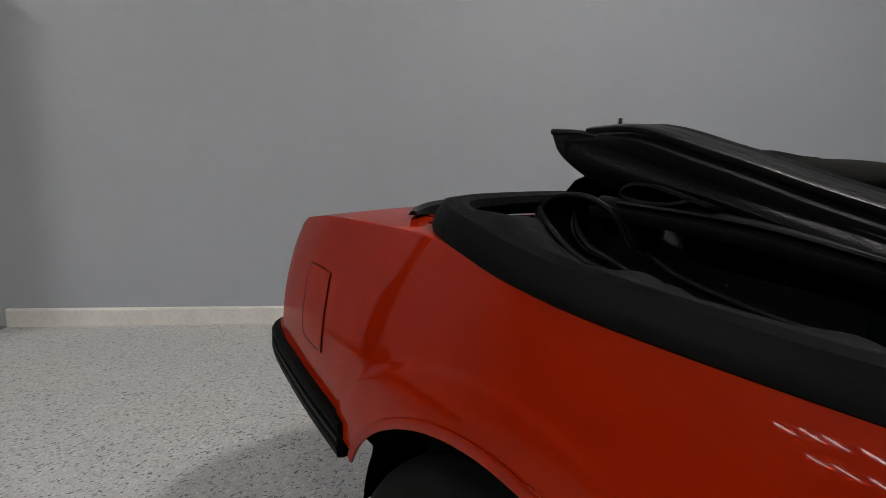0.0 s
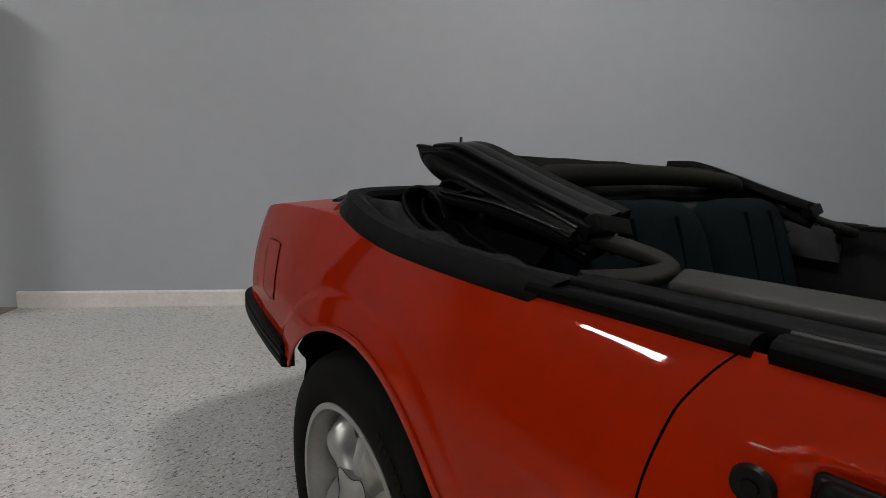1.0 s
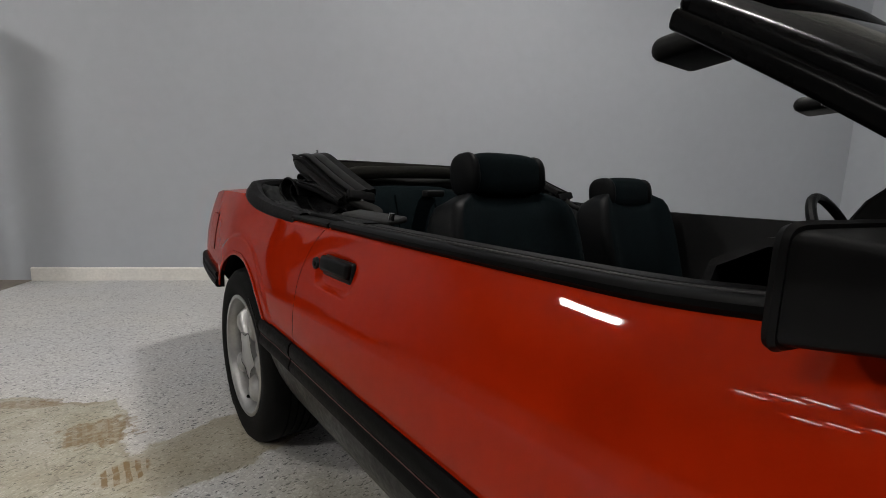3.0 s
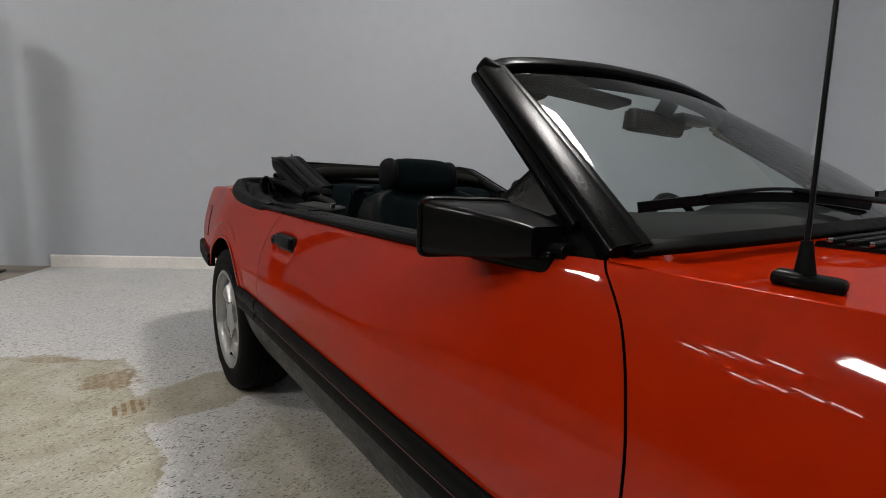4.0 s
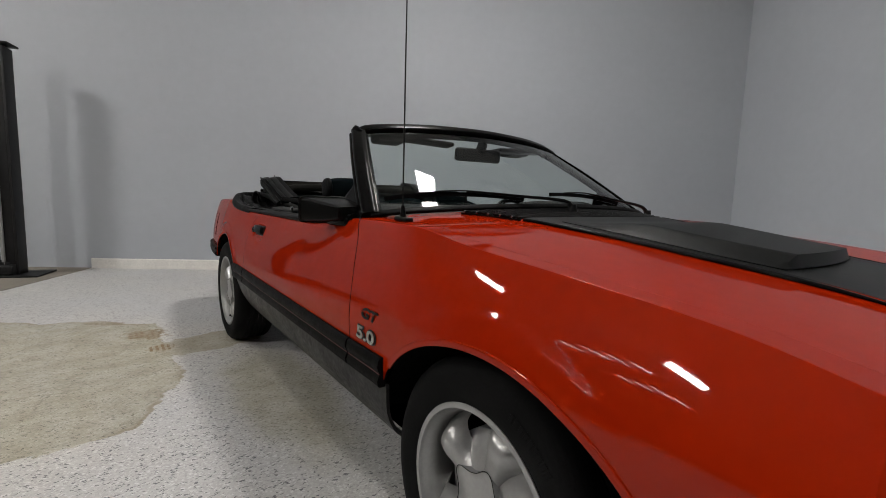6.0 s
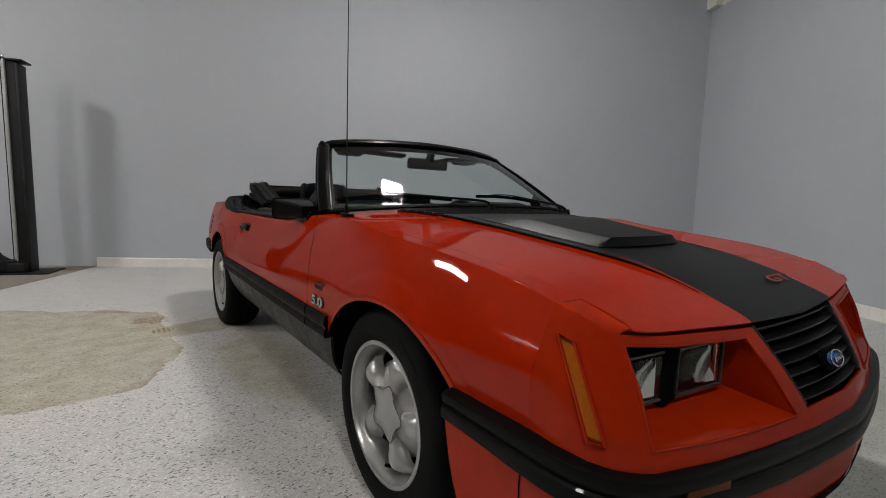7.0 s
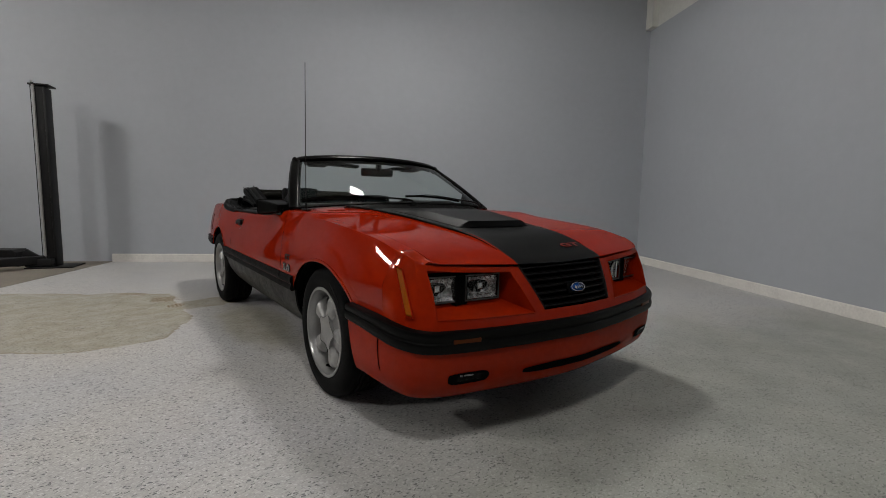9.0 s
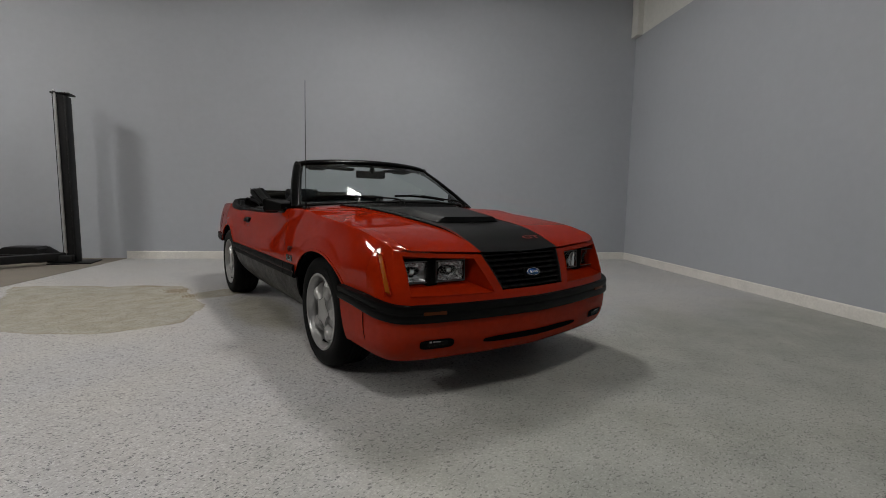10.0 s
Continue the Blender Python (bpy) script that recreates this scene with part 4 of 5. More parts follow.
def front_band(rows, name, mat, label, deep=None, tuckless=False):
    """Sheets round the nose from (offset, z) rows; deep(t) scales heights below the top towards the sides."""
    n = len(PL)
    verts, faces = [], []
    for i, p in enumerate(PL):
        a, b = Vector(PL[max(0, i - 1)]), Vector(PL[min(n - 1, i + 1)])
        t = (b - a).normalized()
        out = Vector((t.y, -t.x, 0))
        for o, z in rows:
            zz = deep(p[1], z) if deep else z
            q = Vector(p) + out * o
            slant = -.20 * (.45 - zz) * sstep(-.62, -.39, p[1]) if tuckless else 0
            if tuckless:
                q = Vector(p) + out * o * lerp(1, .45, sstep(-.75, -.45, p[1]))
            verts.append((q.x, q.y + slant, zz))
    k = len(rows)
    for i in range(n - 1):
        for j in range(k - 1):
            faces.append((i * k + j, i * k + j + 1, (i + 1) * k + j + 1, (i + 1) * k + j))
    return verts, faces


def strip_deep(y, z):
    h = lerp(.086, .069, sstep(-.70, -.42, y))
    return STRIP_TOP(y) - (.553 - z) / .122 * h


bumper = shape("front_bumper", front_band([(-.02, .553), (.008, .552), (.016, .546), (.019, .530), (.018, .512), (.013, .503), (.012, .494), (.018, .487), (.021, .468), (.020, .446), (.014, .434), (-.02, .431)], "", RUBBER, "", strip_deep),
               BLACKPAINT, car, "glossy black bumper strip wrapping round the nose")


def val_deep(y, z):
    zt = strip_deep(y, .431) + .012
    zb = lerp(.222, .268, sstep(-.76, -.42, y))
    return lerp(zb, zt, (z - .222) / (.44 - .222))


valance = shape("front_valance", front_band([(-.015, .44), (.004, .436), (.006, .400), (.002, .340), (-.010, .285), (-.028, .245), (-.045, .228), (-.09, .222)], "", RED, "", val_deep, True), FASCIARED, car, "red front valance below the bumper", sharp=40, solid=.005)


for s in (-1, 1):
    j = min(range(61), key=lambda i: abs(PL[i][1] + .600))
    x0, y0 = PL[j][0], PL[j][1]
    seam = [(x0 - .0072 + o, y0, val_deep(y0, z)) for o, z in ((.003, .43), (.001, .40), (.004, .34), (.017, .285), (.034, .246))]
    shape("panel_seam", sided(sweep(spline(seam, 10), roundprof(.003, .003, .001, 1), up=(0, 1, 0)), s), VOID, valance, "dark joint between bumper cover and valance")


def on_band(x, off, z):
    """A point out from the nose line at x."""
    best = min(range(len(PL)), key=lambda i: abs(PL[i][0] - x) + (0 if PL[i][1] < -.6 else 9))
    a, b = Vector(PL[best - 1]), Vector(PL[best + 1])
    t = (b - a).normalized()
    out = Vector((t.y, -t.x, 0))
    ang = math.degrees(math.atan2(t.y, t.x))
    q = Vector((x, PL[best][1], 0)) + out * off
    return pose(q.x, q.y, z, 0, 0, ang)


for s in (-1, 1):
    part("turn_signal", rbox(.115, .006, .022, .0025), SIGNAL, bumper, "dark amber turn signal lens in the bumper", m=on_band(s * .605, .0155, .463))

VROWS = crv((.222, -.09), (.228, -.045), (.245, -.028), (.285, -.010), (.340, .002), (.400, .006), (.436, .004))


def inset(x0, x1, z0, z1, off, e=.45, lean=0.0):
    """A rounded dark opening lying on the valance."""
    def at(x, z):
        m = on_band(x, 0, 0)
        y = m.translation.y
        zb, zt = val_deep(y, .222), val_deep(y, .44)
        o = VROWS(.222 + (z - zb) / (zt - zb) * .218) + off
        return tuple(on_band(x, o, z).translation)
    cx, cz, hx, hz = (x0 + x1) / 2, (z0 + z1) / 2, abs(x1 - x0) / 2, (z1 - z0) / 2

    def fn(u, v):
        a = 2 * math.pi * u
        c, d = math.copysign(abs(math.cos(a)) ** e, math.cos(a)), math.copysign(abs(math.sin(a)) ** e, math.sin(a))
        return at(cx + hx * c * v, cz + hz * d * v + lean * c * v)
    return grid(fn, 48, 5, wrap_u=True)


for s in (-1, 1):
    shape("fog_recess", inset(s * .505, s * .675, .288, .336, .0025, .5), VOID, valance, "black fog lamp recess")
    fog = shape("fog_lamp", inset(s * .540, s * .640, .300, .329, .006, .3), BLACKPAINT, valance, "slim black fog lamp")
    shape("fog_mark", inset(s * .622, s * .630, .322, .330, .008, .3), WHITESTRIP, fog)
    shape("fog_mark", inset(s * .575, s * .615, .323, .329, .008, .3), WHITESTRIP, fog)
shape("air_slot", inset(-.345, .345, .283, .318, .0025, .6), VOID, valance, "dark air slot in the valance")

# ---- rear: lid, tail panel, lamps, bumper
def lid(u, v):
    x, y = lerp(-.662, .662, u), lerp(2.945 - .11 * abs(2 * u - 1) ** 2.2, 3.385 - .02 * abs(2 * u - 1) ** 3, v)
    return (x, y, top_z(y, abs(x)) - .02 * sstep(.9, 1, v))


shape("trunk_lid", grid(lid, 24, 16), RED, car, "glossy red trunk lid", solid=.01)


def tail(u, v):
    x, z = lerp(-.80, .80, u), lerp(.56, .875, v)
    return (x * lerp(.985, .935, v), lerp(3.425, 3.392, v) - .045 * abs(2 * u - 1) ** 6, z)


shape("tail_panel", grid(tail, 20, 8), RED, car, "red tail panel", solid=.01)
for s in (-1, 1):
    tl = shape("tail_light", sided(rboxvf(.40, .07, .195, .012, pose(-.560, 3.366, .708, 5, 0, 6)), s), TAILRED, car, "dark smoked tail light with ribs")
    for i in range(5):
        shape("rib", sided(rboxvf(.40, .012, .010, .003, pose(-.556, 3.402, .640 + .034 * i, 5, 0, 6), 1), s), SATIN, tl)


def rear_line():
    right = [(-.858, 2.900), (-.848, 3.06), (-.830, 3.25), (-.812, 3.40), (-.790, 3.50), (-.750, 3.556), (-.68, 3.584), (-.4, 3.606), (0, 3.614)]
    return spline([(x, y, .54) for x, y in right] + [(-x, y, .54) for x, y in reversed(right[:-1])], 90)


RL = rear_line()
rb = shape("rear_bumper", sweep([(x * .985, y - .012, .535) for x, y, z in RL[9:-9]], [(.0, .058), (-.006, .052), (-.006, -.030), (.0, -.036), (.05, -.036), (.09, .05), (.05, .058)], up=(0, 0, 1)), RED, car, "red rear bumper cover with a black strip")
shape("bumper_strip", sweep(RL, [(-.002, .034), (-.012, .032), (-.016, .024), (-.012, .014), (-.008, .009), (-.008, .000), (-.013, -.004), (-.017, -.012), (-.014, -.030), (-.004, -.034), (.02, -.034), (.02, .034)], up=(0, 0, 1)), RUBBER, rb, "black grooved bumper strip")
shape("bumper_stripe", sweep([(x * 1.0175, y + (.002 if y < 3.5 else .009), z + .003) for x, y, z in RL], roundprof(.004, .007, .001, 1)), GREYTRIM, rb, "thin pale line in the strip")
shape("lower_valance", sweep([(x * .90, y - .06, .455) for x, y, z in RL[20:-20]], [(0, .05), (-.01, .045), (.01, -.045), (.05, -.055), (.08, .05)], up=(0, 0, 1)), SILL, rb, "dark lower valance")

# ---- dark underbody and body shell behind the panels
shape("underbody", join(box(1.20, 3.70, .10, (0, 1.35, .28)), box(1.36, .36, .08, (0, -.62, .32)), box(1.40, 1.55, .05, (0, 1.26, .245)), box(1.2, .5, .2, (0, 3.15, .36))), VOID, car, "matt black floor pan and chassis", smooth=False)
shape("engine_bay", join(box(1.02, 1.30, .30, (0, -.03, .50)), box(1.36, .10, .5, (0, .52, .60))), VOID, car, "dark engine bay", smooth=False)
# the last box is a black sheet added to hide everything below the folds
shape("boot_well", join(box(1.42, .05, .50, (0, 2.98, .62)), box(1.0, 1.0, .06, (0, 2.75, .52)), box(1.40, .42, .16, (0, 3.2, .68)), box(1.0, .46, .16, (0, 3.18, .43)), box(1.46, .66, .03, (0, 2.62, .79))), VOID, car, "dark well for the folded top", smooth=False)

# ---- cowl, windscreen, mirrors, wipers, aerial
BASE = [(-.772, .650, .918), (-.70, .600, .930), (-.55, .545, .943), (-.30, .500, .955), (0, .485, .960)]
HEAD = [(-.590, 1.120, 1.248), (-.560, 1.105, 1.260), (-.43, 1.062, 1.273), (-.25, 1.030, 1.283), (0, 1.015, 1.288)]


def both(pts):
    return pts + [(-x, y, z) for x, y, z in reversed(pts[:-1])]


BL, HL = spline(both(BASE), 48), spline(both(HEAD), 48)


def cowl(u, v):
    x = lerp(-.745, .745, u)
    y0 = .331 + .010 * (abs(x) / .69) ** 3
    i = u * 48
    b = BL[min(48, max(0, round(i)))]
    y = lerp(y0, b[1] + .03, v)
    return (x, y, lerp(top_z(y0, abs(x)) - .001, b[2] - .008, v))


shape("cowl_panel", grid(cowl, 40, 6), RED, car, "red cowl panel ahead of the windscreen", solid=.006)


def cowl_vent(u, v):
    half = lerp(.405, .500, v)
    x = lerp(-half, half, u)
    p = cowl((x + .745) / 1.49, lerp(.0, .80, v))
    return (p[0], p[1], p[2] + .006)


vent = shape("cowl_vent", grid(cowl_vent, 40, 6), SATIN, car, "black louvred cowl vent", solid=.010)
for i in range(10):
    v = (i + .6) / 10.4
    pts = [tuple(Vector(cowl_vent(k / 24, v)) + Vector((0, 0, .004))) for k in range(25)]
    shape("louvre", sweep(pts, roundprof(.009, .008, .002, 1)), SATIN, vent)
    for e in (pts[0], pts[-1]):
        # chrome on every other black tip stands in for lamp glints
        shape("louvre_tip", rboxvf(.008, .007, .007, .0018, Matrix.Translation(Vector(e) + Vector((math.copysign(.003, e[0]), 0, .001))), 1), CHROME if i % 2 else SATIN, vent)

wf = thing("windshield", "black-framed raked windshield with clear glass", "windshield")
wf.parent = car
del wf["label"], wf["category"]
tagged(wf, "black-framed raked windshield with clear glass")


def frame_path():
    lo, hi = Vector((-.772, .652, .915)), Vector((-.598, 1.122, 1.238))
    left = [lo, lerp(lo, hi, .3) + Vector((-.006, -.004, .004)), lerp(lo, hi, .65) + Vector((-.007, -.004, .005)), hi]
    return [tuple(p) for p in left]


for s in (-1, 1):
    pil = spline(frame_path(), 20)
    up = lambda t: (-.45, -.60, .62)
    shape("pillar", sided(sweep(pil, roundprof(.056, .044, .014, 4), up=up), s), PILLARBLACK, wf, "black windshield pillar")
    shape("pillar_moulding", sided(sweep([(x + .010, y - .016, z + .010) for x, y, z in pil], roundprof(.034, .020, .009, 5), up=up), s), SATINBLACK, wf, "satin black pillar moulding")
    shape("pillar_inner_trim", sided(sweep([(x + .030, y - .008, z + .004) for x, y, z in pil], roundprof(.020, .012, .005, 3), up=up), s), PILLARBLACK, wf, "black inner edge of the pillar")
    shape("pillar_seal", sided(sweep([(x - .012, y + .028, z - .006) for x, y, z in pil[2:]], roundprof(.030, .030, .010, 3), up=up), s), PILLARBLACK, wf, "rubber seal along the pillar")
    shape("corner_cap", sided(rboxvf(.058, .062, .040, .012, pose(-.590, 1.124, 1.242, 32, 18, 20)), s), PILLARBLACK, wf, "black corner cap")
shape("header_bar", sweep(HL, roundprof(.048, .027, .009, 4), up=lambda t: (0, -.55, .83)), PILLARBLACK, wf, "black header bar over the glass")
shape("header_seal", sweep([(x * .99, y + .030, z + .004) for x, y, z in HL], roundprof(.035, .022, .008, 3), up=lambda t: (0, -.3, .95)), RUBBER, wf, "rubber seal on the header")
shape("header_inner_trim", sweep([(x * .95, y + .010, z - .026) for x, y, z in HL[1:48]], roundprof(.012, .026, .005, 2), up=lambda t: (0, -.6, .8)), TRIMPLASTIC, wf, "dark inner header trim")
for s in (-1, 1):
    visor = sided(moved(rboxvf(.15, .105, .042, .020, None, 4), pose(-.405, 1.222, 1.243, -6, 0, -7)), s)
    shape("sun_visor", sided(rboxvf(.40, .075, .018, .008, pose(-.335, 1.112, 1.238, -6, 3, -8)), s), TRIMPLASTIC, wf, "flat black sun visor under the header")
    shape("visor_pivot", ([(x, y - .02 * max(0, abs(x) - .40) / .12, z) for x, y, z in visor[0]], visor[1]), TRIMPLASTIC, wf, "rounded black sun visor end behind the header", bevel=.004)
shape("base_seal", sweep([(x, y - .004, z + .006) for x, y, z in BL], roundprof(.024, .012, .004, 3), up=lambda t: (0, -.6, .8)), RUBBER, wf, "black seal at the foot of the glass")


def screen(u, v):
    i = u * 48
    k = min(47, int(i))
    b, h = Vector(BL[k]).lerp(Vector(BL[k + 1]), i - k), Vector(HL[k]).lerp(Vector(HL[k + 1]), i - k)
    p = b.lerp(h, v)
    return tuple(p + Vector((0, -.005 * math.sin(math.pi * v), .0045 * math.sin(math.pi * v))))


gl = shape("glass", grid(screen, 48, 12), WINDSCREEN, wf, "faintly green laminated glass")
gl.visible_shadow = False


rv = shape("rearview_mirror", rboxvf(.262, .038, .064, .016, pose(.012, 1.062, 1.192, 4, 0, -4), 4), TRIMPLASTIC, wf, "black interior mirror on the glass")
shape("mirror_stem", rboxvf(.030, .05, .05, .010, pose(.012, 1.036, 1.232, 30, 0, 0)), TRIMPLASTIC, rv)
shape("mirror_glass", rboxvf(.246, .004, .050, .0018, pose(.013, 1.0825, 1.192, 4, 0, -4), 1), MIRROR, rv)
for s in (-1, 1):
    # outside mirror: tapered box on a sail foot
    def mirror_shell(u, v):
        a = 2 * math.pi * u
        e = .20
        c, d = math.copysign(abs(math.cos(a)) ** e, math.cos(a)), math.copysign(abs(math.sin(a)) ** e, math.sin(a))
        q = max(0, (v - .07) / .93)
        k = lerp(.56, 1.0, q ** .75) * (.86 if v < .05 else 1)
        y = lerp(.762, .892, q) - (.012 if v < .05 else 0)
        cx = -.840 + .036 * (1 - q)
        cz = .929 - .006 * (1 - q)
        return (cx + .078 * k * c, y - .018 * c * q, cz + .043 * k * d)
    shell = grid(mirror_shell, 48, 14, flip=False, wrap_u=True)
    n = 15
    front = tuple(i * n for i in range(48))
    mir = shape("side_mirror", sided((shell[0], shell[1] + [tuple(reversed(front))]), s), BLACKPAINT, car, "glossy black door mirror", sharp=50)
    rim = [Vector(mirror_shell(i / 48, 1)) for i in range(48)]
    c = sum(rim, Vector()) / 48
    shape("mirror_glass", sided(([tuple(c + (p - c) * .93 + Vector((0, -.008, 0))) for p in rim], [tuple(range(48))]), s), MIRROR, mir, "mirror glass", smooth=False)
    shape("mirror_rim", sided(sweep([tuple(p) for p in rim], circ(.005, 6), closed=True, up=(0, 1, 0)), s), BLACKPAINT, mir)
    shape("mirror_foot", sided(moved(rboxvf(.085, .17, .036, .012), pose(-.785, .822, .898, 0, -10, 3)), s), PILLARBLACK, mir, "black mirror foot")
    sail = [(-.800, .668, .905), (-.792, .945, .892), (-.745, .900, .990), (-.722, .850, 1.045), (-.745, .740, .975)]
    V = sail + [(x + .03, y, z) for x, y, z in sail]
    shape("mirror_sail", sided((V, [(0, 1, 2, 3, 4), (9, 8, 7, 6, 5)] + [(i, i + 5, (i + 1) % 5 + 5, (i + 1) % 5) for i in range(5)]), s), PILLARBLACK, mir, "black triangular sail panel", smooth=False, bevel=.004)

# aerial on the right wing
an = thing("antenna", "", "")
an.parent = car
tagged(an, "thin dark whip antenna on a black foot")
part("antenna_foot", rbox(.030, .060, .016, .006), BLACKPAINT, an, "black oval foot", m=pose(-.759, .463, .919, 4, 0, 8))
bm = bmesh.new()
bmesh.ops.create_cone(bm, cap_ends=True, segments=14, radius1=.010, radius2=.005, depth=.036, matrix=pose(-.759, .468, .941, -4, 0, 0))
part("antenna_boot", bm, RUBBER, an)
shape("antenna_mast", sweep([(-.759, .469, .952), (-.751, .485, 1.35), (-.742, .500, 1.752)], circ(.0024, 7), up=(1, 0, 0), scale=lambda t: 1.1 - .35 * t), SATIN, an, "thin metal mast")

# wipers
for x0, x1 in ((-.20, -.725), (.42, -.04)):
    wp = thing("wiper", "", "")
    wp.parent = car
    tagged(wp, "black wiper resting on the glass")

    def on_glass(x, v, o):
        k = (x / 1.544 + .5)
        return tuple(Vector(screen(k, v)) + Vector((0, -.6, .8)) * o)
    piv = Vector(on_glass(x0 + .16, .0, .004)) + Vector((0, -.055, -.012))
    tip = Vector(on_glass(lerp(x0, x1, .45), .128, .022))
    shape("wiper_arm", sweep(spline([tuple(piv), tuple(piv + Vector((-.02, .01, .034))), tuple(lerp(piv, tip, .55) + Vector((0, 0, .016))), tuple(tip)], 14), roundprof(.014, .010, .003, 2), scale=lambda t: 1.35 - .6 * t), SATIN, wp, "black wiper arm")
    bm = bmesh.new()
    bmesh.ops.create_cone(bm, cap_ends=True, segments=16, radius1=.020, radius2=.014, depth=.034, matrix=Matrix.Translation(piv + Vector((0, 0, .006))))
    part("wiper_pivot", bm, SATIN, wp)
    blade = [on_glass(lerp(x0, x1, t), .075 + .055 * t + .030 * math.sin(math.pi * t), .010) for t in [i / 16 for i in range(17)]]
    shape("wiper_blade", sweep(blade, [(-.002, -.010), (.002, -.010), (.0035, .001), (.003, .005), (-.003, .005), (-.0035, .001)]), RUBBER, wp, "black wiper blade")
    arch_b = [tuple(Vector(on_glass(lerp(x0, x1, .2 + .6 * t), .075 + .055 * (.2 + .6 * t) + .030 * math.sin(math.pi * (.2 + .6 * t)), .015 + .008 * math.sin(math.pi * t)))) for t in [i / 12 for i in range(13)]]
    shape("blade_bridge", sweep(arch_b, roundprof(.010, .005, .001, 1)), SATIN, wp)

# ---- badges
def lettering(name, text, size, depth, mat, parent, m, label, shear=0.0, bold=0.0):
    cu = bpy.data.curves.new(name, "FONT")
    cu.body, cu.size, cu.extrude, cu.align_x, cu.align_y, cu.shear, cu.offset = text, size, depth, "CENTER", "CENTER", shear, bold
    tmp = new(name, cu)
    bpy.context.view_layer.update()
    me = bpy.data.meshes.new_from_object(tmp.evaluated_get(bpy.context.evaluated_depsgraph_get()))
    scene.collection.objects.unlink(tmp)
    bpy.data.objects.remove(tmp)
    me.materials.clear()
    me.materials.append(mat)
    ob = new(name, me)
    ob.parent, ob.matrix_basis = parent, m
    return tagged(ob, label)


for s in (-1, 1):
    rot = Matrix.Rotation(radians(90), 4, "X")
    turn = Matrix.Rotation(radians(-90 if s < 0 else 90), 4, "Z")
    for txt, z, size, dep, mat, lab in (("GT", .655, .042, .0006, DECALBLACK, "black GT lettering"), ("5.0", .593, .050, .003, BADGE, "chrome 5.0 badge")):
        y = .432 if txt == "GT" else .446
        lettering("badge", txt, size, dep, mat, car, Matrix.Translation((s * (side_w(y, z) + .0025), y, z)) @ turn @ rot @ Matrix.Rotation(radians(-2), 4, "X") @ Matrix.Diagonal((1.62 if txt == "GT" else 1.80, 1, 1, 1)), lab + " on the fender", bold=.0016, shear=.25 if txt == "GT" else 0)
    for dz in (.0045, .0075):
        shape("badge_stripe", rboxvf(.0012, .092, .0011, .0003, pose(s * (side_w(.432, .655 + dz) + .0034), .432, .655 + dz), 1), RED, car, "thin red line across the lettering")
    if s < 0:
        lettering("badge_shadow", "5.0", .050, .001, DECALBLACK, car, Matrix.Translation((s * (side_w(.446, .593) + .0008), .446, .593)) @ turn @ rot @ Matrix.Diagonal((1.80, 1, 1, 1)), "black edge behind the chrome badge", bold=.0042)
slope = math.degrees(math.atan2(ZC(-.62) - ZC(-.70), .08))
lettering("hood_lettering", "GT", .068, .0004, DECALRED, hood_ob, Matrix.Translation((.185, -.672, top_z(-.672, .185) + dome(-.660, .185) + .0050)) @ Matrix.Rotation(radians(slope + 3.0), 4, "X") @ Matrix.Diagonal((1.5, .75, 1, 1)), "dark red GT outline lettering on the hood", bold=.002)

# ---- wheels: five-spoke rims with a star-shaped cap
TYRE_R, RIM_R = .325, .222


def tyre_geo():
    half = [(-.108, .222), (-.113, .232), (-.118, .255), (-.119, .280), (-.113, .302), (-.100, .317), (-.088, .3225), (-.075, .3250)]
    tread = []
    for k in range(6):
        x0 = -.068 + .0265 * k
        tread += [(x0, .3255), (x0 + .020, .3255), (x0 + .0215, .3185), (x0 + .025, .3185)]
    prof = half + tread + [(-a, b) for a, b in reversed(half)]
    return lathe(prof, 72)


def rim_geo():
    barrel = lathe([(-.106, .224), (-.112, .2255), (-.1145, .221), (-.1130, .2125), (-.108, .2105), (-.101, .2095), (-.096, .2035), (-.070, .199), (-.020, .196), (.06, .194), (.10, .215), (.104, .222)], 64)
    return barrel


def spoke(k):
    th0 = 2 * math.pi * k / 5
    width = crv((.050, .58), (.080, .44), (.105, .36), (.140, .345), (.170, .34), (.203, .42))
    depth = crv((.050, -.072), (.100, -.0750), (.115, -.0760), (.137, -.080), (.158, -.078), (.180, -.068), (.203, -.052))

    def fn(u, v):
        r = lerp(.050, .203, v)
        a = th0 + (u - .5) * 2 * width(r)
        e = abs(u - .5) * 2
        return (depth(r) - .020 * sstep(.203, .170, r) + .050 * e ** 3 * (1 - .25 * v), r * math.cos(a), r * math.sin(a))
    return grid(fn, 22, 20, flip=True)


def star(a):
    return .079 + .012 * math.cos(5 * a) + .002 * math.cos(10 * a)


def cap_geo():
    n = 80
    V = [(-.0985, 0, 0)]
    for rr, x in ((.5, -.0980), (.95, -.0968), (1.0, -.0945), (1.005, -.060)):
        for i in range(n):
            a = 2 * math.pi * i / n
            V.append((x, star(a) * rr * math.cos(a), star(a) * rr * math.sin(a)))
    F = [(0, 1 + (i + 1) % n, 1 + i) for i in range(n)]
    for q in range(3):
        for i in range(n):
            j = (i + 1) % n
            F.append((1 + q * n + i, 1 + q * n + j, 1 + (q + 1) * n + j, 1 + (q + 1) * n + i))
    return V, F


